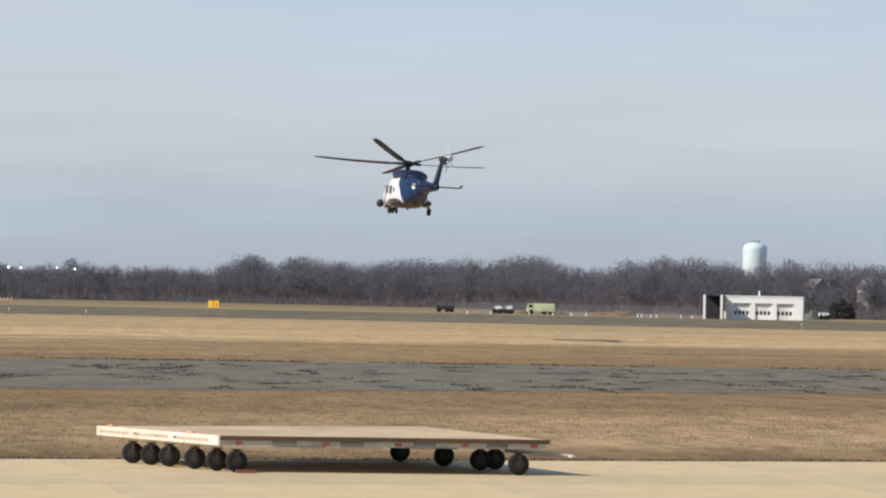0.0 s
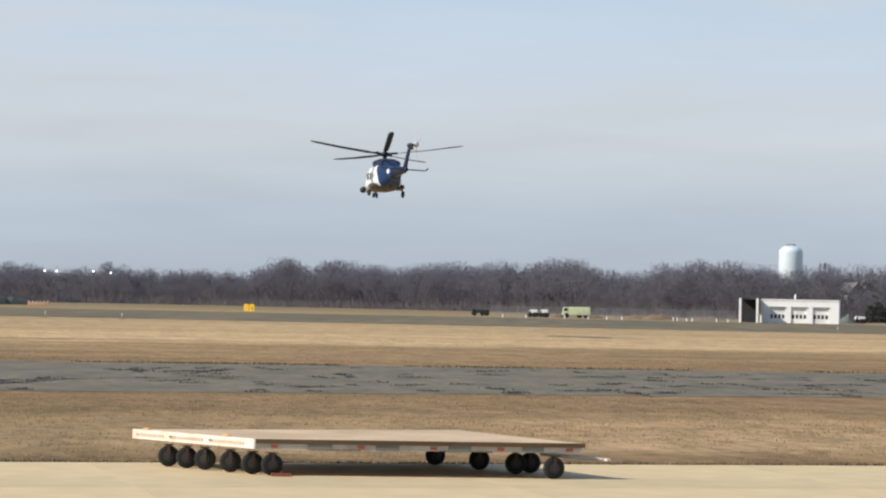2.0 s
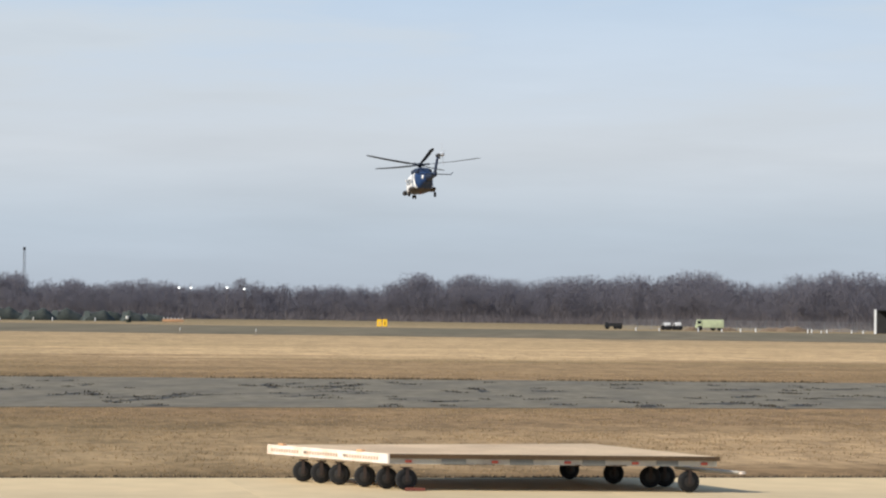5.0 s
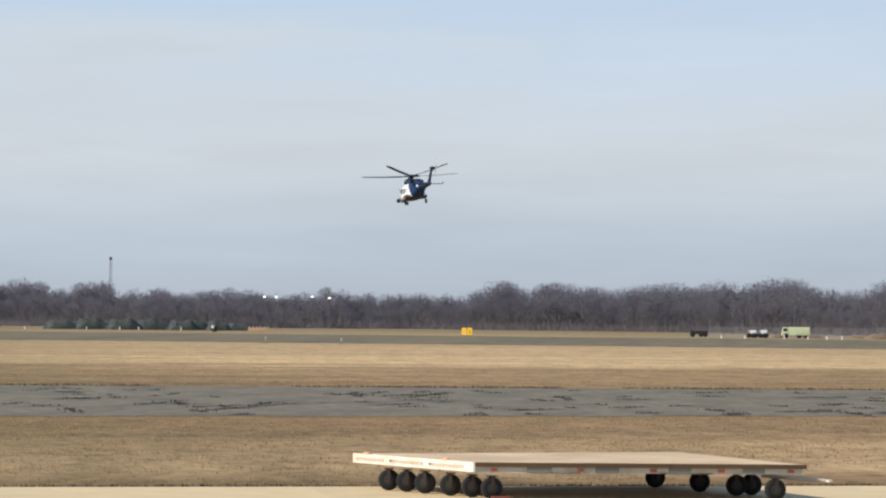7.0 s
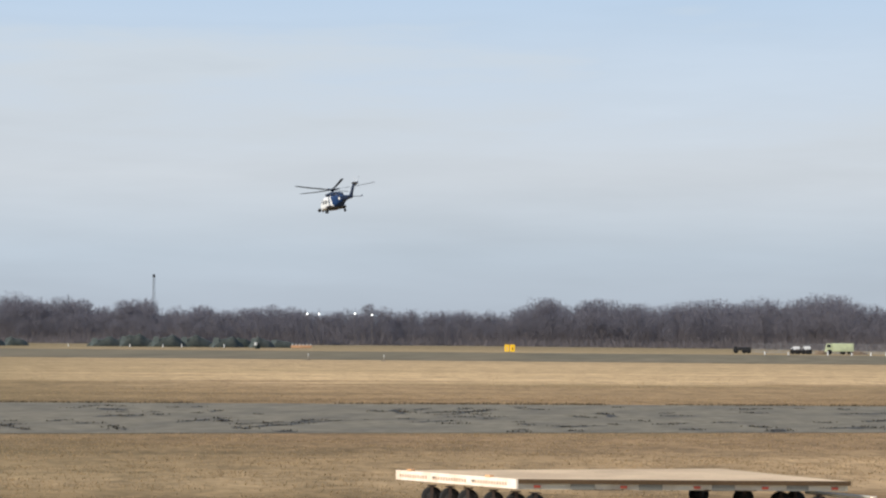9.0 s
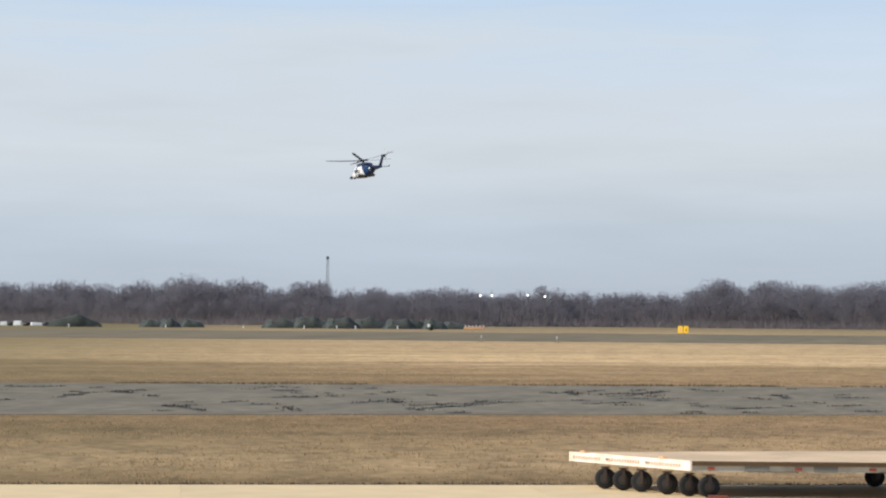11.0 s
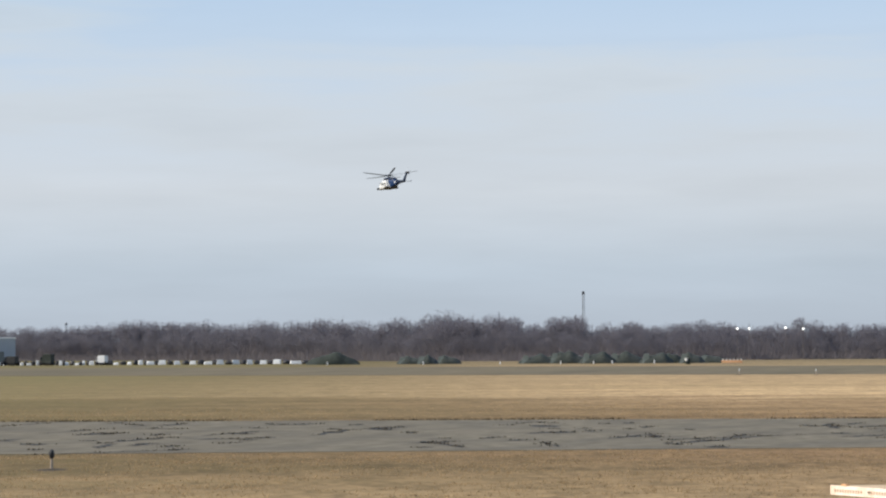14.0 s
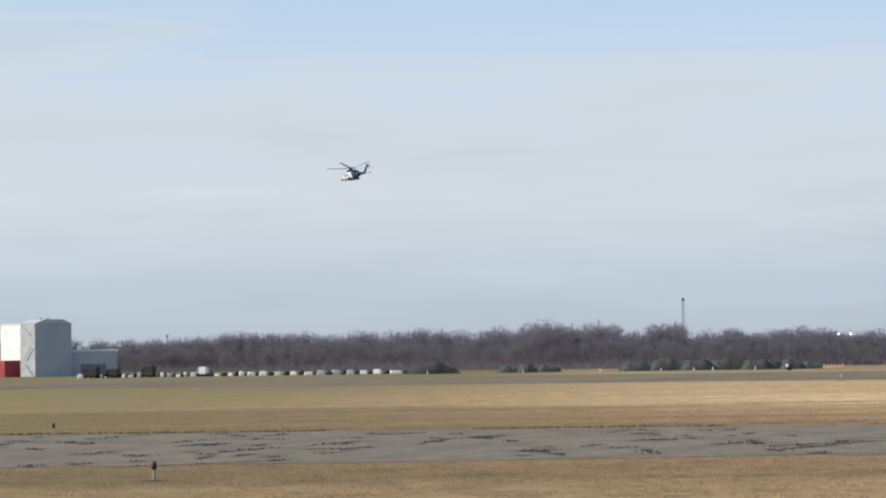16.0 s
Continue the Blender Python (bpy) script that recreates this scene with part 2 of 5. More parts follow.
def ground_material():
    """Winter grass: pale straw, browner strips along the pavements, olive towards the woods."""
    m = bpy.data.materials.new("winter_grass")
    m.use_nodes = True
    nt, L = m.node_tree, m.node_tree.links
    b = nt.nodes["Principled BSDF"]
    b.inputs["Roughness"].default_value = 0.95
    b.inputs["Specular IOR Level"].default_value = 0.1
    tc = nt.nodes.new("ShaderNodeTexCoord")
    turn = nt.nodes.new("ShaderNodeMapping")
    turn.inputs["Rotation"].default_value = (0, 0, radians(-16))
    L.new(tc.outputs["Object"], turn.inputs["Vector"])
    sep = nt.nodes.new("ShaderNodeSeparateXYZ")
    L.new(turn.outputs[0], sep.inputs[0])

    def noise_at(scale, squash, detail=6):
        mp = nt.nodes.new("ShaderNodeMapping")
        mp.inputs["Scale"].default_value = squash
        n = nt.nodes.new("ShaderNodeTexNoise")
        n.inputs["Scale"].default_value, n.inputs["Detail"].default_value, n.inputs["Roughness"].default_value = scale, detail, 0.62
        L.new(turn.outputs[0], mp.inputs["Vector"])
        L.new(mp.outputs[0], n.inputs["Vector"])
        return n.outputs[0]

    def math_node(op, x, y):
        n = nt.nodes.new("ShaderNodeMath")
        n.operation = op
        for i, v in enumerate((x, y)):
            if isinstance(v, (int, float)):
                n.inputs[i].default_value = v
            else:
                L.new(v, n.inputs[i])
        return n.outputs[0]

    drift = math_node("MULTIPLY", math_node("SUBTRACT", noise_at(0.05, (0.5, 1, 1)), 0.5), 0.13)
    depth = math_node("ADD", math_node("MULTIPLY", math_node("SUBTRACT", math_node("LOGARITHM", math_node("MAXIMUM", sep.outputs["Y"], 32.0), 10.0), 1.5), 0.6), drift)
    ramp = nt.nodes.new("ShaderNodeValToRGB")
    L.new(depth, ramp.inputs[0])
    stops = [(40, (0.204, 0.131, 0.064)), (49, (0.221, 0.142, 0.071)), (54, (0.37, 0.252, 0.136)), (62, (0.325, 0.218, 0.114)), (67, (0.255, 0.17, 0.088)), (76, (0.23, 0.146, 0.076)),
             (112, (0.213, 0.135, 0.067)), (135, (0.268, 0.178, 0.090)), (165, (0.295, 0.196, 0.101)), (178, (0.481, 0.334, 0.180)), (205, (0.463, 0.321, 0.171)), (310, (0.417, 0.290, 0.153)), (335, (0.259, 0.192, 0.104)), (470, (0.160, 0.131, 0.070)), (900, (0.176, 0.139, 0.077))]
    for i, (d, c) in enumerate(stops):
        el = ramp.color_ramp.elements[i] if i < 2 else ramp.color_ramp.elements.new(0.5)
        el.position, el.color = 0.6 * (math.log10(d) - 1.5), (*c, 1)
    patch = nt.nodes.new("ShaderNodeMapRange")
    patch.inputs["From Min"].default_value, patch.inputs["From Max"].default_value = 0.52, 0.89
    patch.inputs["To Min"].default_value, patch.inputs["To Max"].default_value = 0.38, 1.5
    L.new(math_node("ADD", math_node("ADD", math_node("MULTIPLY", noise_at(2.6, (1, 0.45, 1)), 0.55), math_node("MULTIPLY", noise_at(0.5, (1, 0.55, 1)), 0.5)), math_node("MULTIPLY", noise_at(0.12, (0.12, 1, 1)), 0.36)), patch.inputs["Value"])
    hsv = nt.nodes.new("ShaderNodeHueSaturation")
    L.new(ramp.outputs[0], hsv.inputs["Color"])
    # the grass colour's value falls smoothly from right to left
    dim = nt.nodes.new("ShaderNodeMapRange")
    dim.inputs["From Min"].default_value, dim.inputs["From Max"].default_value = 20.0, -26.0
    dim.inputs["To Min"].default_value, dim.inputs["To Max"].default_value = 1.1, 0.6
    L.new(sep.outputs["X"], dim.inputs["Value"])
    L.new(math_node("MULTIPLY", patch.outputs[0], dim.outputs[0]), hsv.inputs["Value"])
    green = nt.nodes.new("ShaderNodeMix")
    green.data_type = "RGBA"
    green.inputs["B"].default_value = (0.2, 0.17, 0.07, 1)
    gm = nt.nodes.new("ShaderNodeMapRange")
    gm.inputs["From Min"].default_value, gm.inputs["From Max"].default_value, gm.inputs["To Max"].default_value = 0.52, 0.72, 0.3
    L.new(noise_at(0.035, (0.5, 1, 1), 4), gm.inputs["Value"])
    west = nt.nodes.new("ShaderNodeMapRange")
    west.inputs["From Min"].default_value, west.inputs["From Max"].default_value, west.inputs["To Max"].default_value = 16.0, -45.0, 0.75
    L.new(sep.outputs["X"], west.inputs["Value"])
    L.new(math_node("MAXIMUM", gm.outputs[0], math_node("MULTIPLY", west.outputs[0], math_node("MULTIPLY", noise_at(0.3, (0.3, 1, 1)), 1.9))), green.inputs["Factor"])
    L.new(hsv.outputs[0], green.inputs["A"])
    L.new(green.outputs["Result"], b.inputs["Base Color"])
    return m


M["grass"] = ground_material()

# ---- helpers for building ----


def box(bm, x, y, z, sx, sy, sz, m=None):
    r = bmesh.ops.create_cube(bm, size=1, matrix=(m or Matrix()) @ Matrix.Translation((x, y, z)) @ Matrix.Diagonal((sx, sy, sz, 1)))
    return r["verts"]


def tube(bm, p, q, r0, r1=None, sides=10):
    p, q = Vector(p), Vector(q)
    d = q - p
    m = Matrix.Translation((p + q) / 2) @ d.to_track_quat("Z", "Y").to_matrix().to_4x4()
    return bmesh.ops.create_cone(bm, cap_ends=True, segments=sides, radius1=r0, radius2=r0 if r1 is None else r1, depth=d.length, matrix=m)["verts"]


def bevel(bm, width, segments=1):
    bmesh.ops.bevel(bm, geom=list(bm.edges), offset=width, segments=segments, affect="EDGES", clamp_overlap=True)


def spin(bm, profile, sides=24, m=None):
    """A solid of revolution about z from (radius, height) pairs."""
    m = m or Matrix()
    rings = [[bm.verts.new(m @ Vector((r * math.cos(2 * math.pi * i / sides), r * math.sin(2 * math.pi * i / sides), z))) for i in range(sides)] for r, z in profile]
    for lo, hi in zip(rings, rings[1:]):
        for i in range(sides):
            bm.faces.new((lo[i], lo[(i + 1) % sides], hi[(i + 1) % sides], hi[i]))
    bm.faces.new(rings[0][::-1])
    bm.faces.new(rings[-1])


def loft(bm, rings, slot=None):
    """Skin over rings of points, closed at both ends; slot(face centre) gives the material slot."""
    vs = [[bm.verts.new(p) for p in ring] for ring in rings]
    n = len(vs[0])
    fs = []
    for lo, hi in zip(vs, vs[1:]):
        for i in range(n):
            fs.append(bm.faces.new((lo[i], lo[(i + 1) % n], hi[(i + 1) % n], hi[i])))
    fs += [bm.faces.new(vs[0][::-1]), bm.faces.new(vs[-1])]
    for f in fs:
        f.smooth = True
        if slot:
            f.material_index = slot(f.calc_center_median())
    return fs


def part(name, bm, mats, parent=None, label="", smooth=False):
    """Links a bmesh as one mesh object, under parent where there is one."""
    me = bpy.data.meshes.new(name)
    bmesh.ops.recalc_face_normals(bm, faces=bm.faces)
    if smooth:
        for f in bm.faces:
            f.smooth = True
    bm.to_mesh(me)
    bm.free()
    for m in mats if isinstance(mats, (list, tuple)) else (mats,):
        me.materials.append(m)
    ob = new(name, me)
    if parent:
        ob.parent = parent
    if label:
        tagged(ob, label)
    return ob


def thing(name, label, category, at=(0, 0, 0), turn=0.0, group="", kind=""):
    ob = new(name)
    ob.empty_display_size = 0.3
    ob.matrix_basis = pose(*at, 0, 0, turn)
    return tagged(ob, label, category, group, kind)


def plane_mesh(name, corners, mat, thick=0.0):
    bm = bmesh.new()
    f = bm.faces.new([bm.verts.new(c) for c in corners])
    if thick:
        r = bmesh.ops.extrude_face_region(bm, geom=[f])
        bmesh.ops.translate(bm, verts=[v for v in r["geom"] if isinstance(v, bmesh.types.BMVert)], vec=(0, 0, -thick))
    return part(name, bm, mat)


def polar(az, dist, z=0.0):
    return (math.sin(radians(az)) * dist, math.cos(radians(az)) * dist, z)


# ---- ground ----
def build_ground():
    bm = bmesh.new()
    bmesh.ops.create_grid(bm, x_segments=40, y_segments=40, size=4800)
    for v in bm.verts:
        v.co.z = -0.03
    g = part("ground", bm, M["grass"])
    tagged(g, "flat airfield ground of dry straw-coloured winter grass", "ground", kind="structure")
    # apron: slabs with a level top, its far edge runs obliquely across the view
    ap = thing("apron", "pale tan concrete apron with worn joints", "pavement", kind="structure")
    turn = radians(15.6)
    ux, uy = Vector((math.cos(turn), math.sin(turn), 0)), Vector((-math.sin(turn), math.cos(turn), 0))
    for i in range(-9, 9):
        for j in range(-6, 6):
            u0, v0 = i * 6.1, 47.35 - (j + 1) * 6.1
            if v0 > 46:
                continue
            bm = bmesh.new()
            c = ux * (u0 + 3.05) + uy * (v0 + 3.05)
            box(bm, 0, 0, -0.05, 6.099, 6.099, 0.1)
            bevel(bm, 0.003)
            s = part("slab", bm, M["concrete"], ap)
            s.matrix_basis = Matrix.Translation(c) @ Matrix.Rotation(turn, 4, "Z")
    t = plane_mesh("taxiway", [(-170, 86.1 - 0.371 * 170, -0.018), (170, 86.1 + 0.371 * 170, -0.018), (170, 121 + 0.26 * 170, -0.018), (-170, 121 - 0.26 * 170, -0.018)], M["asphalt"], 0.1)
    tagged(t, "weathered grey asphalt taxiway with dark weedy cracks", "taxiway", kind="structure")
    r = plane_mesh("runway", [(-900, 322, -0.01), (700, 322, -0.01), (700, 478 + 40, -0.01), (-900, 478 - 20, -0.01)], M["runway"], 0.1)
    tagged(r, "distant worn asphalt runway between grass strips", "runway", kind="structure")


build_ground()


# ---- woods ----
def tree_arrays(rng, height, width, twigs=1050, limbs=14):
    """A bare tree as vertices and triangles: tapered trunk, limbs and a rounded crown of fine twigs; the trunk's triangles come first."""
    V, F = [], []

    def stick(p, q, r0, r1, sides=4):
        p, q = np.array(p, float), np.array(q, float)
        d = (q - p) / (np.linalg.norm(q - p) + 1e-9)
        s = np.cross(d, (0.3, 0.9, 0.1))
        s /= np.linalg.norm(s)
        t = np.cross(d, s)
        b = len(V)
        for c, r in ((p, r0), (q, r1)):
            for k in range(sides):
                a = 2 * math.pi * k / sides
                V.append(c + r * (math.cos(a) * s + math.sin(a) * t))
        for k in range(sides):
            F.append((b + k, b + (k + 1) % sides, b + sides + (k + 1) % sides))
            F.append((b + k, b + sides + (k + 1) % sides, b + sides + k))

    top = np.array([rng.normal(0, 0.3), rng.normal(0, 0.3), height * 0.75])
    stick((0, 0, -0.2), top * 0.45, 0.014 * height, 0.009 * height, 5)
    stick(top * 0.45, top, 0.009 * height, 0.003 * height, 4)
    ends = [(top * 0.7, top + (0, 0, height * 0.2))]
    for k in range(limbs):
        f = 0.28 + 0.65 * k / limbs
        a = k * 2.4 + rng.uniform(-0.4, 0.4)
        start = top * f
        reach = width * 0.46 * rng.uniform(0.5, 1.0) * (1.15 - 0.5 * f)
        end = start + np.array([math.cos(a) * reach, math.sin(a) * reach, height * rng.uniform(0.14, 0.3)])
        end[2] = min(end[2], height * (0.95 - 0.3 * (reach / (width * 0.5)) ** 2) * rng.uniform(0.9, 1.0))
        stick(start, end, 0.0045 * height, 0.0015 * height, 3)
        ends.append((start, end))
    split = len(F)
    lumps = [(rng.uniform(-0.25, 0.25) * width, rng.uniform(-0.25, 0.25) * width, height * rng.uniform(0.4, 0.84), rng.uniform(0.18, 0.32)) for _ in range(7)]
    for k in range(twigs):
        if k % 3:
            cx, cy, cz, r = lumps[rng.integers(len(lumps))]
            g = rng.normal(0, 1, 3)
            g *= rng.uniform(0.3, 1.0) ** 0.5 / np.linalg.norm(g)
            p = np.array([cx + g[0] * r * width, cy + g[1] * r * width, min(cz + g[2] * r * height * 0.7, height * 0.99)])
        else:
            s, e = ends[rng.integers(len(ends))]
            p = s + (e - s) * rng.uniform(0.3, 1.0)
        out = np.array([p[0], p[1], 0]) / (np.linalg.norm(p[:2]) + 0.4)
        d = out * rng.uniform(0, 0.9) + rng.normal(0, 0.5, 3) + np.array([0, 0, rng.uniform(0.0, 1.0)])
        q = p + d / np.linalg.norm(d) * height * rng.uniform(0.03, 0.085)
        q[2] = min(q[2], height * 1.03)
        w = np.cross(q - p, rng.normal(0, 1, 3))
        w *= height * rng.uniform(0.0022, 0.0048) / (np.linalg.norm(w) + 1e-9)
        b = len(V)
        V.extend((p - w, p + w, q))
        F.append((b, b + 1, b + 2))
    return np.array(V), np.array(F), split


def triangles(name, V, F, mat):
    """A mesh from arrays of points and triangles."""
    me = bpy.data.meshes.new(name)
    V, F = np.asarray(V, np.float32), np.asarray(F, np.int32)
    me.vertices.add(len(V))
    me.vertices.foreach_set("co", V.ravel())
    me.loops.add(F.size)
    me.loops.foreach_set("vertex_index", F.ravel())
    me.polygons.add(len(F))
    me.polygons.foreach_set("loop_start", np.arange(0, F.size, 3, dtype=np.int32))
    me.update(calc_edges=True)
    me.materials.append(mat)
    return me


WOOD_EDGE = [(-32, 1080), (-22, 1000), (-19, 900), (-16, 800), (-12, 760), (-6, 830), (0, 770), (4, 640), (7, 610), (14, 570)]
# rise of the wood's skyline above eye level at 1000 m, in metres, by bearing
SKYLINE = [(-32, 9), (-25.5, 9.1), (-24.7, 8), (-23.1, 9.6), (-21.3, 11), (-19.4, 10.2), (-17.7, 11.4), (-17, 9.3), (-16.8, 11.3), (-16.1, 11.1), (-15.3, 13.3), (-14.2, 12.9),
           (-13.7, 10), (-13.35, 7.4), (-13, 12.7), (-12.6, 12.2), (-12.3, 7.8), (-11.7, 10.4), (-10.8, 8.4), (-10.3, 10.5), (-9.2, 9), (-8.7, 8.6), (-7, 8.5), (-4.9, 8.4),
           (-4.3, 12.4), (-3.9, 13.2), (-3.6, 10.5), (-3.1, 13.6), (-1.7, 11.2), (-0.8, 13.2), (1, 13.4), (1.8, 15.5), (2.7, 12), (3.4, 11.3), (4, 14), (5, 16), (6.4, 12.3),
           (7.3, 16.2), (7.9, 14), (8.5, 16), (9.3, 14), (14, 15)]


def run(table, x):
    return float(np.interp(x, [r[0] for r in table], [r[1] for r in table]))


def build_woods():
    rng = np.random.default_rng(4)
    kinds = [tree_arrays(rng, 10.0, rng.uniform(6.5, 9.5), twigs=1900) for _ in range(8)]
    tv, tf, n = [], [], 0
    az = -31.0
    while az < 13.5:
        edge = run(WOOD_EDGE, az)
        for row in range(6):
            a = az + rng.uniform(-0.12, 0.12)
            d = edge + row * 11 + rng.uniform(-4, 4)
            h = (run(SKYLINE, a) / 1000 * (edge + 30) + EYE) * (rng.uniform(0.55, 0.94) if row < 2 else rng.uniform(0.95, 1.15))
            V, F, _ = kinds[rng.integers(len(kinds))]
            turn = rng.uniform(0, 6.28)
            c, s = math.cos(turn), math.sin(turn)
            k = h / 10.0
            P = np.stack([(V[:, 0] * c - V[:, 1] * s) * k, (V[:, 0] * s + V[:, 1] * c) * k, V[:, 2] * k], 1) + polar(a, d)
            tv.append(P)
            tf.append(F + n)
            n += len(P)
        az += math.degrees(4.6 / edge)
    m = triangles("woods", np.concatenate(tv), np.concatenate(tf), M["twig"])
    tagged(new("woods", m), "belt of bare winter woods along the airfield, tinted with haze", "woods", kind="stuff")
    # undergrowth in and before the wood: dense thin stems, turned every way
    count = 230000
    a = rng.uniform(-31, 13.5, count)
    edge = np.interp(a, [r[0] for r in WOOD_EDGE], [r[1] for r in WOOD_EDGE])
    back = rng.uniform(-10, 62, count)
    d = edge + back
    x, y = np.sin(np.radians(a)) * d, np.cos(np.radians(a)) * d
    base = rng.uniform(0, 1, count) ** 1.5 * np.clip((back + 6) / 8, 0, 5.0)
    h = base + rng.uniform(1.0, 5.5, count) * np.minimum(1, 0.3 + (back + 10) / 30)
    w, facing = rng.uniform(0.05, 0.15, count), rng.uniform(0, math.pi, count)
    lean = rng.normal(0, 0.9, (2, count))
    V = np.empty((count, 3, 3))
    V[:, 0] = np.stack([x - w * np.cos(facing), y - w * np.sin(facing), base - 0.1], 1)
    V[:, 1] = np.stack([x + w * np.cos(facing), y + w * np.sin(facing), base - 0.1], 1)
    V[:, 2] = np.stack([x + lean[0], y + lean[1], h], 1)
    m = triangles("undergrowth", V.reshape(-1, 3), np.arange(count * 3).reshape(-1, 3), M["brush"])
    tagged(new("undergrowth", m), "dense leafless brush at the foot of the woods", "undergrowth", kind="stuff")
    # single trees that stand out of the skyline
    for az, h in ((-7.85, 13.4), (-7.55, 12.6), (-4.0, 13.2), (-4.35, 12.2), (-3.1, 13.9), (-2.7, 12.6), (-13.05, 12.8), (-12.85, 12.4), (-12.65, 12.0), (-16.85, 11.8), (-15.4, 13), (-14.9, 12.8), (-14.3, 12.8),
                  (1.6, 12.5), (1.9, 12.9), (4.9, 12.8), (5.2, 12.6), (7.35, 12.8), (7.6, 12.6), (8.4, 12.4), (8.8, 12.2), (4.1, 11.2), (3.9, 11), (-0.8, 12.6), (0.5, 12.9), (-10.2, 10.8), (-11.6, 10.7), (-17.9, 12.8), (-21.2, 13.8), (9.2, 11.8)):
        d = run(WOOD_EDGE, az) + rng.uniform(8, 30)
        V, F, split = tree_arrays(rng, h, h * 0.75, twigs=2200, limbs=18)
        t = thing("bare_tree", "tall bare deciduous tree rising from the wood's edge", "tree", polar(az, d), rng.uniform(0, 360), group="bare trees of the wood's skyline")
        used = int(F[:split].max()) + 1
        for name, vs, fs, mat in (("trunk", V[:used], F[:split], M["bark"]), ("crown", V[used:], F[split:] - used, M["twig"])):
            new(name, triangles(name, vs, fs, mat)).parent = t


build_woods()


# ---- platform trailer on the apron ----
QA, QB, QC, QD = Vector((-3.67, 44.65, 0)), Vector((1.87, 45.42, 0)), Vector((-0.3, 49.3, 0)), Vector((-6.0, 47.1, 0))


def on_deck(a, b, z=0.0):
    p = (QA * (1 - a) + QB * a) * (1 - b) + (QD * (1 - a) + QC * a) * b
    return Vector((p.x, p.y, z)) - QA


def block(bm, a0, a1, b0, b1, z0, z1):
    """A block over a stretch of the deck's plan."""
    loft_pts = [[on_deck(a0, b0, z), on_deck(a1, b0, z), on_deck(a1, b1, z), on_deck(a0, b1, z)] for z in (z0, z1)]
    v = [[bm.verts.new(p) for p in ring] for ring in loft_pts]
    for i in range(4):
        bm.faces.new((v[0][i], v[0][(i + 1) % 4], v[1][(i + 1) % 4], v[1][i]))
    bm.faces.new(v[0][::-1])
    bm.faces.new(v[1])


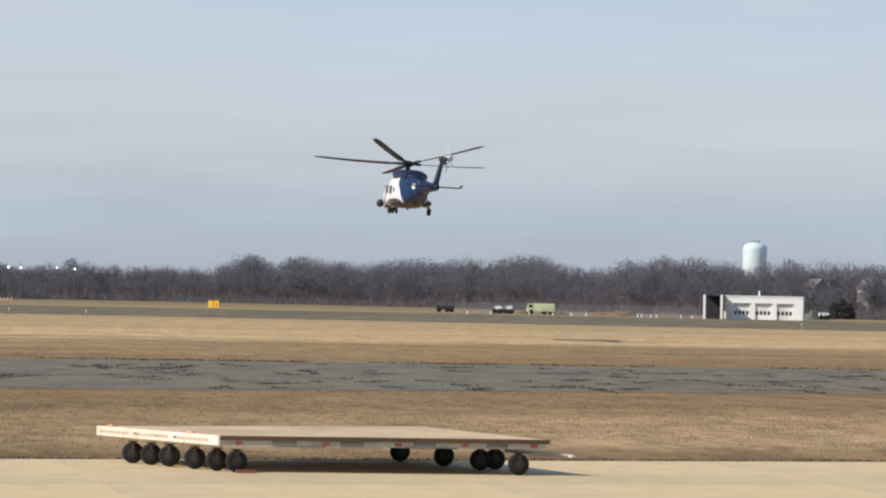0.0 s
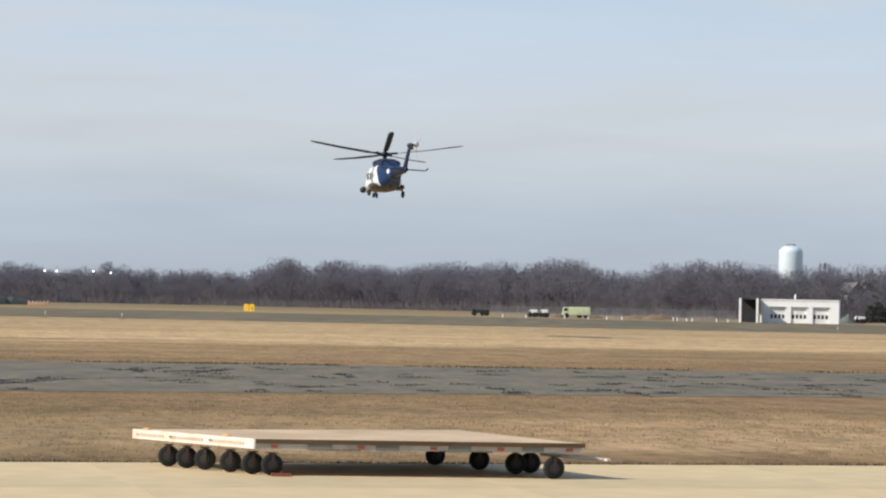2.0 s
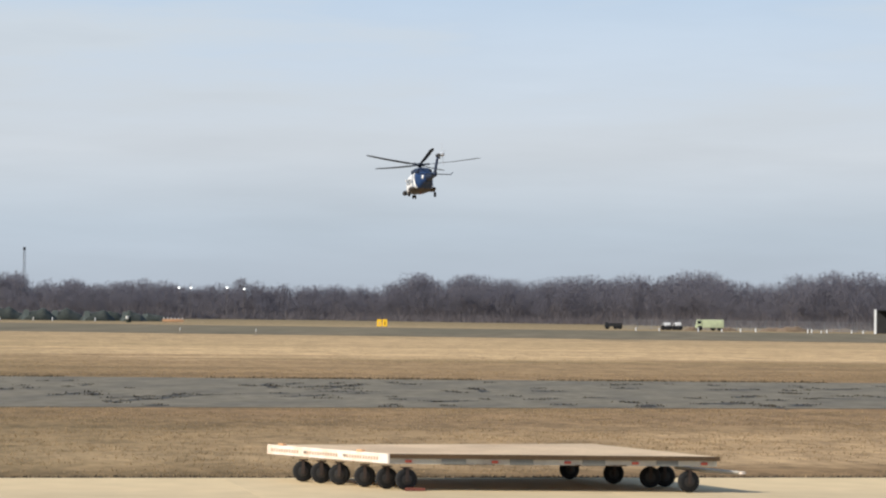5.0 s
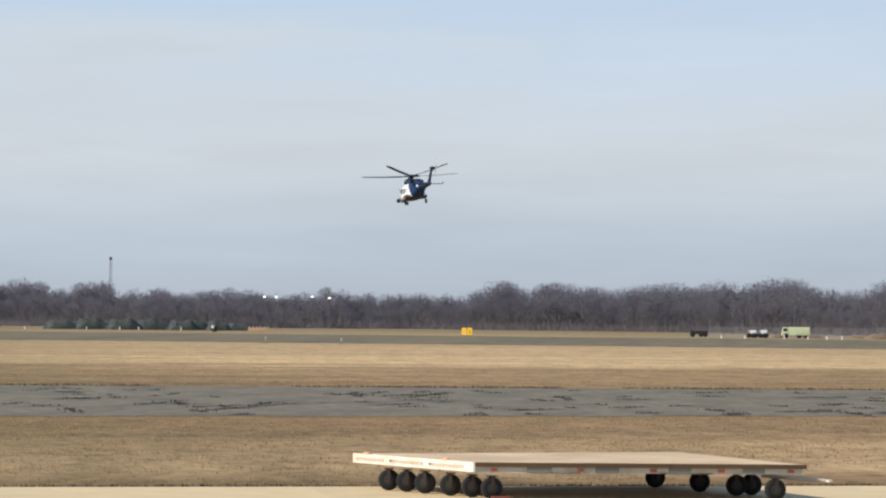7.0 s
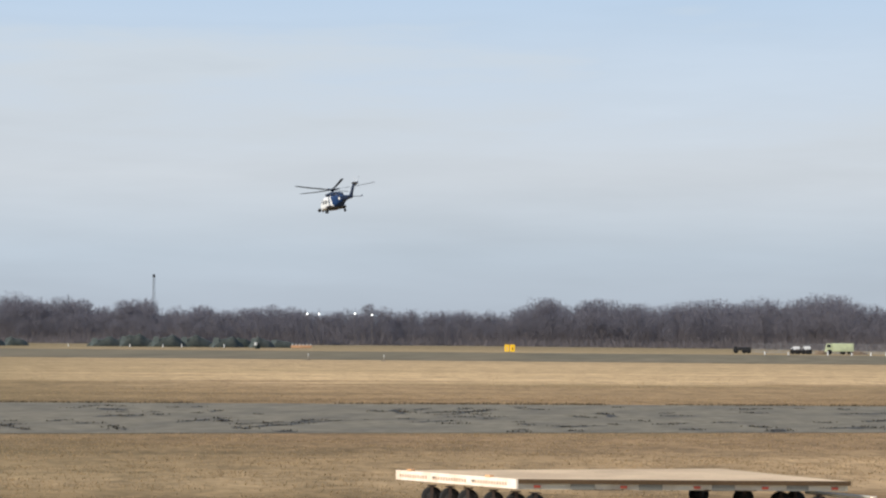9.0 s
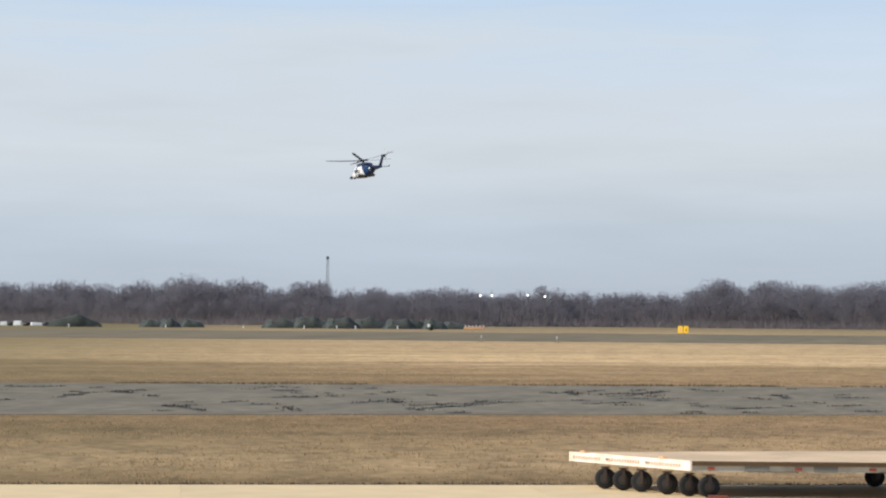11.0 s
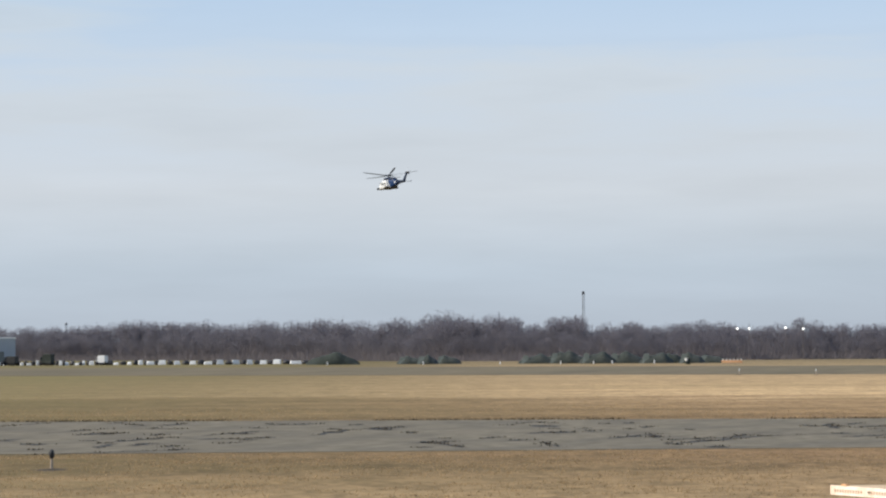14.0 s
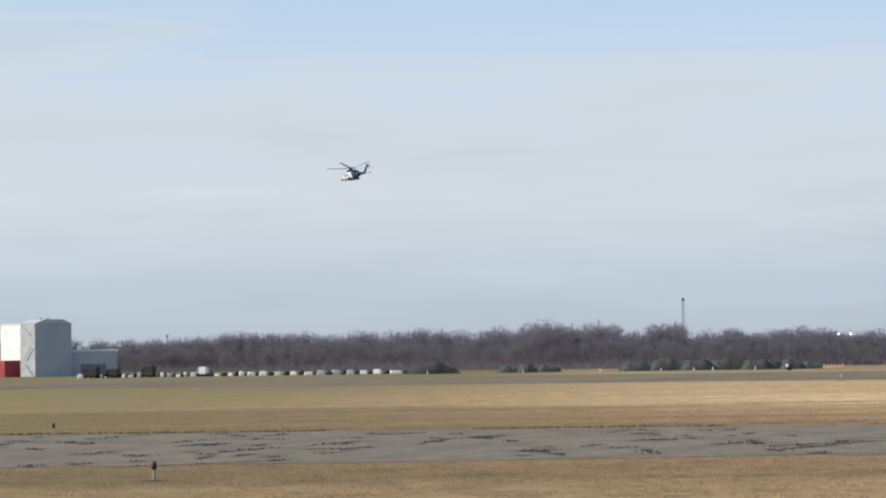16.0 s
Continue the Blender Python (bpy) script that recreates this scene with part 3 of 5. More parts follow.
def build_trailer():
    top = 0.67
    t = thing("platform_trailer", "low flat aircraft platform trailer with worn plywood deck on the apron", "trailer", (QA.x, QA.y, 0.0))
    for i in range(6):
        for j in range(2):
            bm = bmesh.new()
            block(bm, i / 6 + 0.001, (i + 1) / 6 - 0.001, j / 2 + 0.001, (j + 1) / 2 - 0.001, top - 0.085, top - 0.06)
            part("deck_panel", bm, M["plywood"], t)
    bm = bmesh.new()
    block(bm, 0, 1.0, -0.006, 0.0, top - 0.13, top - 0.056)
    part("edge_strip", bm, M["edge"], t, "dark brown edge strip")
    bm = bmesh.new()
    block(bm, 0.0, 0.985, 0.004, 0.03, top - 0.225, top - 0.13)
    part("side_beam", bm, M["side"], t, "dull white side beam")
    bm = bmesh.new()
    block(bm, 0.0, 0.985, 0.97, 0.995, top - 0.23, top - 0.085)
    part("side_beam", bm, M["side"], t)
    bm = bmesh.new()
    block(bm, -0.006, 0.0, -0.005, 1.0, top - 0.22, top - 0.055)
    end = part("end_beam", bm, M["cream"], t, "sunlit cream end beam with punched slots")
    for k in range(42):
        if k % 15 in (0, 14):
            continue
        bm = bmesh.new()
        b = 0.05 + k * 0.022
        block(bm, -0.0085, -0.006, b, b + 0.006, top - 0.17, top - 0.115)
        part("slot", bm, M["slot"], end)
    for b in (0.33, 0.66):
        bm = bmesh.new()
        block(bm, -0.0085, -0.006, b, b + 0.02, top - 0.15, top - 0.12)
        part("slot", bm, M["patch"], end)
    for b in (0.2, 0.86):
        bm = bmesh.new()
        block(bm, -0.008, 0.004, b, b + 0.04, top - 0.055, top - 0.02)
        part("stop_block", bm, M["orange"], t, "small orange stop block")
    bm = bmesh.new()
    block(bm, 0.985, 0.992, 0.0, 1.0, top - 0.22, top - 0.07)
    part("end_beam", bm, M["side"], t)
    for a0, w in ((0.16, 0.072), (0.365, 0.07), (0.585, 0.068), (0.81, 0.065)):
        bm = bmesh.new()
        block(bm, a0, a0 + w, 0.0, 0.004, top - 0.227, top - 0.132)
        part("side_patch", bm, M["patch"], t, "grey side patch")
    for a0 in (0.05, 0.31, 0.53, 0.735, 0.945):
        bm = bmesh.new()
        block(bm, a0, a0 + 0.018, -0.003, 0.0035, top - 0.2, top - 0.155)
        part("reflector", bm, M["red"], t, "small red reflector")
    for a0, a1 in ((0.17, 0.32), (0.56, 0.72)):
        bm = bmesh.new()
        block(bm, a0, a1, 0.004, 0.012, top - 0.235, top - 0.21)
        part("step_bar", bm, M["edge"], t)
    for b in (0.12, 0.33, 0.54, 0.75, 0.92):
        bm = bmesh.new()
        block(bm, 0.01, 0.975, b, b + 0.02, top - 0.22, top - 0.09)
        part("cross_beam", bm, M["steel"], t)
    # wheels on forks
    r = 0.185
    spots = [(0.06, 0.02), (0.045, 0.135), (0.035, 0.285), (0.03, 0.48), (0.025, 0.62), (0.02, 0.76), (0.915, 0.02), (0.985, 0.37), (0.915, 0.31), (0.9, 0.56), (0.875, 0.86)]
    first = None
    for k, (a, b) in enumerate(spots):
        p = on_deck(a, b)
        turn = random.uniform(-16, 16) + 8
        if first is None:
            bm = bmesh.new()
            spin(bm, [(r * 0.5, -0.055), (r * 0.86, -0.062), (r * 0.97, -0.042), (r, -0.015), (r, 0.015), (r * 0.97, 0.042), (r * 0.86, 0.062), (r * 0.5, 0.055)], 28, Matrix.Translation((0, 0, r)) @ Matrix.Rotation(radians(90), 4, "X"))
            tyre = part("wheel", bm, M["rubber"], t, "black rubber tyre", True)
            bm = bmesh.new()
            spin(bm, [(r * 0.2, -0.066), (r * 0.48, -0.058), (r * 0.5, -0.05), (r * 0.5, 0.05), (r * 0.48, 0.058), (r * 0.2, 0.066)], 20, Matrix.Translation((0, 0, r)) @ Matrix.Rotation(radians(90), 4, "X"))
            rim = part("rim", bm, M["hub"], tyre)
            bm = bmesh.new()
            for s in (-0.085, 0.085):
                box(bm, 0, s, 0.27, 0.055, 0.012, 0.24)
            box(bm, 0, 0, 0.383, 0.16, 0.2, 0.014)
            tube(bm, (0, -0.09, r), (0, 0.09, r), 0.014)
            fork = part("fork", bm, M["fork"], tyre)
            first = (tyre, rim, fork)
            w = tyre
        else:
            w = first[0].copy()
            scene.collection.objects.link(w)
            for o in first[1:]:
                c = o.copy()
                scene.collection.objects.link(c)
                c.parent = w
        w.matrix_basis = pose(p.x, p.y, 0, 0, 0, turn)
    # tow bar at the far end
    bm = bmesh.new()
    p, q = on_deck(0.99, 0.12, 0.36), on_deck(1.085, 0.06, 0.33)
    tube(bm, p, q, 0.035, 0.03)
    tube(bm, on_deck(0.99, 0.3, 0.36), q, 0.035, 0.03)
    tow = part("tow_bar", bm, M["side"], t, "pale tow bar with a ring")
    bm = bmesh.new()
    spin(bm, [(0.03, -0.02), (0.06, -0.02), (0.06, 0.02), (0.03, 0.02)], 16, Matrix.Translation(q + Vector((0.06, 0, 0))))
    part("tow_ring", bm, M["cream"], tow)
    for a, b in ((0.065, -0.03),):
        c = thing("wheel_chock", "orange-red wheel chock against a trailer wheel", "wheel chock", tuple(QA + on_deck(a, b, 0.0)), 8)
        bm = bmesh.new()
        vs = box(bm, 0.02, 0, 0.028, 0.34, 0.12, 0.056)
        for v in vs:
            if v.co.z > 0.05:
                v.co.y *= 0.4
        bevel(bm, 0.008)
        part("body", bm, M["chock"], c)


build_trailer()


# ---- helicopter ----
def ring(y, zc, w, h, n=20, power=2.6, flat=1.0):
    """A rounded cross-section at y; flat squeezes the lower half."""
    pts = []
    for i in range(n):
        a = 2 * math.pi * i / n
        c, s = math.cos(a), math.sin(a)
        x = w / 2 * math.copysign(abs(c) ** (2 / power), c)
        z = h / 2 * math.copysign(abs(s) ** (2 / power), s)
        pts.append(Vector((x, y, zc + (z if z > 0 else z * flat))))
    return pts


def build_helicopter():
    """Origin at the rotor hub, nose along +y."""
    heli = thing("helicopter", "white and blue twin-engine rescue helicopter with a brown belly, flying", "helicopter")
    gears = []

    def shell(bm, rings, n, power, slot=None, step=0.22):
        """Skin over y, bottom, top and width, with finer rings between, so that the paint's edges run clean."""
        fine = []
        for p, q in zip(rings, rings[1:]):
            steps = max(1, round((p[0] - q[0]) / step))
            fine += [[a + (b - a) * k / steps for a, b in zip(p, q)] for k in range(steps)]
        fine.append(rings[-1])
        loft(bm, [ring(y, (lo + hi) / 2, w, hi - lo, n, power) for y, lo, hi, w in fine], slot)

    def paint(c):
        if c.z < (-3.02 if c.y > 0.6 else -2.86):
            return 2 if c.y > 0.6 and c.z > -3.15 else 3
        edge = -1.0 + (c.z + 0.9) * 0.62
        return 0 if c.y > edge else 1

    bm = bmesh.new()
    shell(bm, [(3.8, -2.9, -2.6, 0.3), (3.65, -3.02, -2.4, 0.95), (3.3, -3.12, -2.16, 1.45), (2.8, -3.2, -1.82, 1.8), (2.2, -3.25, -1.4, 2.0), (1.5, -3.28, -1.08, 2.1), (0.4, -3.3, -0.95, 2.14),
               (-1.3, -3.26, -0.92, 2.14), (-2.0, -3.1, -0.92, 2.0), (-2.8, -2.8, -1.0, 1.62), (-3.6, -2.46, -1.1, 1.22), (-4.4, -2.22, -1.2, 0.92)], 40, 3.6, paint)
    part("fuselage", bm, [M["white"], M["blue"], M["bounce_beige"], M["belly"]], heli, "white front, blue rear and brown belly")
    bm = bmesh.new()
    shell(bm, [(1.75, -1.2, -1.02, 0.7), (1.2, -1.3, -0.75, 1.4), (0.5, -1.4, -0.5, 1.8), (-0.6, -1.5, -0.44, 1.82), (-1.6, -1.55, -0.46, 1.8), (-2.2, -1.55, -0.56, 1.66), (-2.75, -1.5, -0.8, 1.2), (-3.5, -1.45, -1.08, 0.6)], 24, 3.2)
    cowl = part("engine_cowling", bm, M["navy"], heli, "dark blue engine cowling")
    for s in (-1, 1):
        bm = bmesh.new()
        spin(bm, [(0.2, 0.0), (0.23, 0.02), (0.25, 0.42), (0.215, 0.44), (0.2, 0.12), (0.02, 0.1)], 18, Matrix.Translation((s * 0.52, -2.0, -0.92)) @ Matrix.Rotation(radians(s * 12), 4, "Z") @ Matrix.Rotation(radians(90), 4, "X"))
        # pipe coloured black to stand for its unlit hollow
        part("exhaust", bm, M["black"], cowl, "black exhaust pipe", True)
        bm = bmesh.new()
        box(bm, s * 0.72, 0.95, -0.82, 0.1, 0.5, 0.3)
        bevel(bm, 0.04, 2)
        part("air_intake", bm, M["black"], cowl, "dark engine air intake")
        bm = bmesh.new()
        shell(bm, [(0.1, -2.98, -2.86, 0.1), (-0.3, -3.12, -2.66, 0.42), (-1.3, -3.14, -2.6, 0.52), (-2.0, -3.02, -2.66, 0.4), (-2.4, -2.9, -2.8, 0.1)], 16, 2.6)
        for v in bm.verts:
            v.co.x += s * 1.2
        part("sponson", bm, M["belly"], heli)
        # main gear
        bm = bmesh.new()
        tube(bm, (s * 1.38, -1.1, -2.75), (s * 1.5, -1.15, -3.42), 0.075)
        tube(bm, (s * 1.38, -0.7, -2.9), (s * 1.48, -1.12, -3.3), 0.04, sides=8)
        gear = part("main_gear", bm, M["steel"], heli)
        gears.append((gear, 0.6))
        bm = bmesh.new()
        spin(bm, [(0.1, -0.09), (0.24, -0.1), (0.29, -0.05), (0.29, 0.05), (0.24, 0.1), (0.1, 0.09)], 18, Matrix.Translation((s * 1.5, -1.15, -3.45)) @ Matrix.Rotation(radians(90), 4, "Y"))
        part("tyre", bm, M["rubber"], gear, smooth=True)
        # cabin and cockpit side windows
        for y0, y1, z0, z1, x in ((0.75, 0.02, -2.35, -1.62, 1.0), (1.75, 1.0, -2.35, -1.62, 0.985), (2.6, 2.05, -2.3, -1.75, 0.87), (-0.25, -0.7, -2.2, -1.75, 1.0)):
            bm = bmesh.new()
            box(bm, s * x, (y0 + y1) / 2, (z0 + z1) / 2, 0.17, y0 - y1, z1 - z0)
            bevel(bm, 0.06, 2)
            part("window", bm, M["glass"], heli, "dark cabin window")
        bm = bmesh.new()
        box(bm, s * 1.075, 0.35, -2.95, 0.03, 3.1, 0.05)
        part("door_rail", bm, M["steel"], heli, "sliding door rail")
        # round white emblem on the tail cone, lying on its slant
        bm = bmesh.new()
        tube(bm, (s * 0.64, -3.92, -1.66), (s * 0.42, -3.86, -1.66), 0.21, sides=24)
        part("roundel", bm, M["white"], heli, "white round emblem")
    bm = bmesh.new()
    box(bm, 0, 2.75, -1.78, 1.5, 0.5, 0.5)
    for v in bm.verts:
        if v.co.z > -1.78:
            v.co.y -= 0.62
            v.co.x *= 0.9
    bevel(bm, 0.06, 2)
    part("windscreen", bm, M["glass"], heli, "dark raked windscreen")
    # slanted white band along the edge of the blue paint
    bm = bmesh.new()
    band = []
    for y in (-0.06, 0.1):
        band.append([p + Vector((0, 0.62 * (p.z + 2.0), 0)) for p in ring(-1.72 + y, -1.93, 2.16, 1.9, 40, 5.0)])
    loft(bm, band)
    part("paint_band", bm, M["white_wall"], heli, "slanted white paint band")
    bm = bmesh.new()
    shell(bm, [(-4.2, -2.26, -1.18, 0.96), (-5.0, -2.1, -1.24, 0.76), (-6.0, -1.98, -1.3, 0.58), (-7.2, -1.88, -1.38, 0.42), (-7.75, -1.8, -1.42, 0.26)], 18, 2.4)
    part("tail_boom", bm, M["navy"], heli, "dark blue tapering tail boom")
    bm = bmesh.new()
    fin = [(-6.9, -1.75, 1.6, 0.26), (-7.45, -1.0, 1.25, 0.22), (-8.1, -0.1, 1.0, 0.2), (-8.5, 0.35, 0.9, 0.18)]
    loft(bm, [[Vector((w / 2 * x, y - c / 2 + c * k, z)) for x, k in ((0, 1.0), (1, 0.7), (1, 0.3), (0.2, 0), (-0.2, 0), (-1, 0.3), (-1, 0.7))] for y, z, c, w in fin])
    fin_part = part("tail_fin", bm, M["navy"], heli, "swept dark blue tail fin")
    bm = bmesh.new()
    shell(bm, [(-7.75, 0.3, 0.42, 0.12), (-8.1, 0.2, 0.56, 0.36), (-8.9, 0.2, 0.58, 0.4), (-9.35, 0.28, 0.5, 0.2)], 14, 2.4)
    box(bm, 0.0, -9.1, 0.16, 0.12, 0.4, 0.34)
    part("tail_gearbox", bm, M["black"], fin_part, "black tail gearbox fairing", True)
    bm = bmesh.new()
    loft(bm, [[Vector((x, -6.95 + dy * c, -1.58 + dz)) for dy, dz in ((0.5, 0), (0.15, 0.05), (-0.5, 0.0), (0.15, -0.05))] for x, c in ((-1.85, 0.6), (-0.4, 0.8), (0.4, 0.8), (1.85, 0.6))])
    stab = part("stabiliser", bm, M["navy"], heli, "horizontal stabiliser with upturned tips")
    for s in (-1, 1):
        bm = bmesh.new()
        vs = box(bm, s * 1.9, -6.95, -1.48, 0.05, 0.5, 0.26)
        for v in vs:
            if v.co.z > -1.48:
                v.co.x += s * 0.16
        bevel(bm, 0.015)
        part("tip_plate", bm, M["navy"], stab)
    # nose gear, sensor ball, search light and hoist
    bm = bmesh.new()
    tube(bm, (0, 2.6, -3.0), (0, 2.65, -3.5), 0.06)
    tube(bm, (0, 2.95, -3.1), (0, 2.66, -3.4), 0.035, sides=8)
    gear = part("nose_gear", bm, M["steel"], heli)
    gears.append((gear, 0.5))
    for s in (-0.14, 0.14):
        bm = bmesh.new()
        spin(bm, [(0.08, -0.06), (0.19, -0.07), (0.23, -0.03), (0.23, 0.03), (0.19, 0.07), (0.08, 0.06)], 16, Matrix.Translation((s, 2.66, -3.52)) @ Matrix.Rotation(radians(90), 4, "Y"))
        part("tyre", bm, M["rubber"], gear, smooth=True)
    bm = bmesh.new()
    bmesh.ops.create_uvsphere(bm, u_segments=16, v_segments=10, radius=0.29, matrix=Matrix.Translation((-0.92, 3.44, -3.06)))
    tube(bm, (-0.6, 3.2, -2.75), (-0.86, 3.4, -2.95), 0.1)
    part("camera_ball", bm, M["black"], heli, "black sensor ball under the nose", True)
    bm = bmesh.new()
    box(bm, -0.62, 2.7, -3.24, 0.3, 0.4, 0.26)
    bevel(bm, 0.05)
    part("search_light", bm, M["steel"], heli)
    bm = bmesh.new()
    tube(bm, (0.8, 0.5, -0.95), (1.3, 0.62, -0.9), 0.08)
    shell(bm, [(0.95, -1.06, -0.86, 0.14), (0.85, -1.12, -0.78, 0.28), (0.4, -1.12, -0.78, 0.28), (0.3, -1.06, -0.86, 0.14)], 12, 3.0)
    for v in bm.verts:
        if abs(v.co.x) < 0.2:
            v.co.x += 1.32
    part("hoist", bm, M["white"], heli, "white rescue hoist")
    for x, y, z in ((-1.1, 2.2, -1.72), (1.1, 2.2, -1.72)):
        bm = bmesh.new()
        box(bm, x, y, z, 0.16, 0.08, 0.26)
        bevel(bm, 0.03, 2)
        tube(bm, (x * 0.75, y, z), (x, y, z), 0.02, sides=6)
        part("mirror", bm, M["white"], heli, "white outside mirror")
    for y, h in ((-2.6, 0.32), (-1.2, 0.25)):
        bm = bmesh.new()
        vs = box(bm, 0, y, (-3.15 if y > -2 else -2.85) - h / 2 + 0.1, 0.04, 0.22, h)
        for v in vs:
            if v.co.z < -3.1:
                v.co.y -= 0.12
        part("belly_antenna", bm, M["black"], heli)
    bm = bmesh.new()
    bmesh.ops.create_uvsphere(bm, u_segments=12, v_segments=8, radius=0.09, matrix=Matrix.Translation((-0.2, -1.3, -3.3)))
    part("beacon", bm, M["red"], heli, "red belly beacon", True)
    # rotors
    bm = bmesh.new()
    spin(bm, [(0.2, -0.6), (0.16, -0.25), (0.4, -0.16), (0.46, 0.0), (0.34, 0.12), (0.14, 0.2)], 20)
    rotor = part("main_rotor", bm, M["blade"], heli, "main rotor head", True)
    for k in range(5):
        bm = bmesh.new()
        tube(bm, (0.35, 0, 0), (1.15, 0, 0.03), 0.11, 0.09)
        secs = []
        for x, c, tw, z in ((0.95, 0.2, 12, 0.02), (1.5, 0.5, 11, 0.05), (4.0, 0.52, 7, 0.22), (6.3, 0.52, 3, 0.44), (6.9, 0.3, 2, 0.5)):
            q = Matrix.Rotation(radians(tw), 3, "X")
            secs.append([Vector((x, 0, z)) + q @ Vector((0, c * dy, c * dz)) for dy, dz in ((0.45, 0.0), (0.25, 0.07), (-0.55, 0.01), (-0.55, -0.01), (0.25, -0.05))])
        loft(bm, secs)
        b = part("rotor_blade", bm, M["blade"], rotor)
        b.matrix_basis = pose(0, 0, 0, 0, 0, 72 * k)
        bm = bmesh.new()
        box(bm, 0.72, 0.0, 0.13, 0.34, 0.2, 0.1)
        bevel(bm, 0.03, 2)
        part("damper", bm, M["pale_blade"], rotor, "pale blade damper").matrix_basis = pose(0, 0, 0, 0, 0, 72 * k)
    bm = bmesh.new()
    spin(bm, [(0.14, 0.0), (0.17, 0.25), (0.24, 0.34), (0.24, 0.5), (0.12, 0.62), (0.02, 0.64)], 16, Matrix.Rotation(radians(90), 4, "Y"))
    tail = part("tail_rotor", bm, M["pale_blade"], heli, "pale tail rotor hub", True)
    for k in range(4):
        bm = bmesh.new()
        loft(bm, [[Vector((0.42 + dx, c * dy, z)) for dx, dy in ((0.0, 0.5), (0.025, 0.1), (0.0, -0.5), (-0.015, 0.1))] for z, c in ((0.12, 0.08), (0.4, 0.1), (1.3, 0.09), (1.36, 0.06))])
        b = part("rotor_blade", bm, M["pale_blade"], tail)
        b.matrix_basis = pose(0, 0, 0, 90 * k, 0, 0)
    tail.matrix_basis = pose(0.1, -8.5, 0.5)
    return heli, rotor, tail, gears


helicopter, main_rotor, tail_rotor, gears = build_helicopter()


# ---- far buildings and things ----
def build_hall():
    """Firehouse-like hall with roller doors and a deep porch at one end."""
    d = 505
    x0, y0, _ = polar(5.62, d)
    x1, y1, _ = polar(7.70, d)
    turn = math.degrees(math.atan2(y1 - y0, x1 - x0)) - 3
    w = math.hypot(x1 - x0, y1 - y0)
    h = thing("garage_hall", "low white hall with roller doors and a deep porch", "building", (x0, y0, 0), turn)
    H = 4.25
    bm = bmesh.new()
    # front wall in piers and lintel, so that the doors sit back in it
    doors = [(0.30 * w, 0.455 * w), (0.515 * w, 0.675 * w), (0.735 * w, 0.895 * w)]
    edges = [0.22 * w] + [v for dd in doors for v in dd] + [w]
    for a0, a1 in zip(edges[::2], edges[1::2]):
        box(bm, (a0 + a1) / 2, 0.15, 1.5, a1 - a0, 0.3, 3.0)
    box(bm, (0.22 * w + w) / 2, 0.15, (H + 3.0) / 2, w * 0.78, 0.3, H - 3.0)
    box(bm, w - 0.15, 3.5, H / 2, 0.3, 6.4, H)
    box(bm, w / 2, 6.85, H / 2, w, 0.3, H)
    part("wall", bm, M["stucco"], h, "white rendered walls")
    bm = bmesh.new()
    box(bm, 0.605 * w, 3.5, H + 0.1, 0.79 * w + 0.1, 7.2, 0.2)
    part("roof", bm, M["stucco"], h)
    for a0, a1 in doors:
        bm = bmesh.new()
        box(bm, (a0 + a1) / 2, 0.36, 1.5, a1 - a0, 0.08, 3.0)
        dr = part("roller_door", bm, M["door"], h)
        for k in range(4):
            bm = bmesh.new()
            ww = (a1 - a0) / 4
            box(bm, a0 + ww * (k + 0.5), 0.31, 1.25, ww * 0.62, 0.05, 0.7)
            part("pane", bm, M["glass"], dr, "dark door pane")
        bm = bmesh.new()
        box(bm, (a0 + a1) / 2, -0.1, 3.06, a1 - a0 + 0.2, 0.2, 0.1)
        part("canopy", bm, M["metal_wall"], h)
    # porch: two tall white posts and a solid side wall that throws the slanting shade
    for px in (0.2, 0.185 * w):
        bm = bmesh.new()
        box(bm, px, -3.5, H / 2 + 0.1, 0.42, 0.6, H + 0.3)
        part("porch_post", bm, M["stucco"], h, "tall white porch post")
    # wall, roof and back coloured near black: the porch's shade put into the colour
    bm = bmesh.new()
    box(bm, 0.185 * w, -1.75, H / 2 + 0.1, 0.3, 3.5, H + 0.3)
    box(bm, 0.1 * w, -1.5, H + 0.1, 0.17 * w, 3.4, 0.2)
    box(bm, 0.1 * w, 3.5, H + 0.1, 0.19 * w, 6.4, 0.2)
    box(bm, 0.1 * w, 0.3, H / 2, 0.19 * w, 0.2, H)
    part("porch", bm, M["void"], h, "dark open porch")
    bm = bmesh.new()
    tube(bm, (0.55 * w, 2, H), (0.55 * w, 2, H + 1.2), 0.15)
    part("chimney", bm, M["stucco"], h)


build_hall()


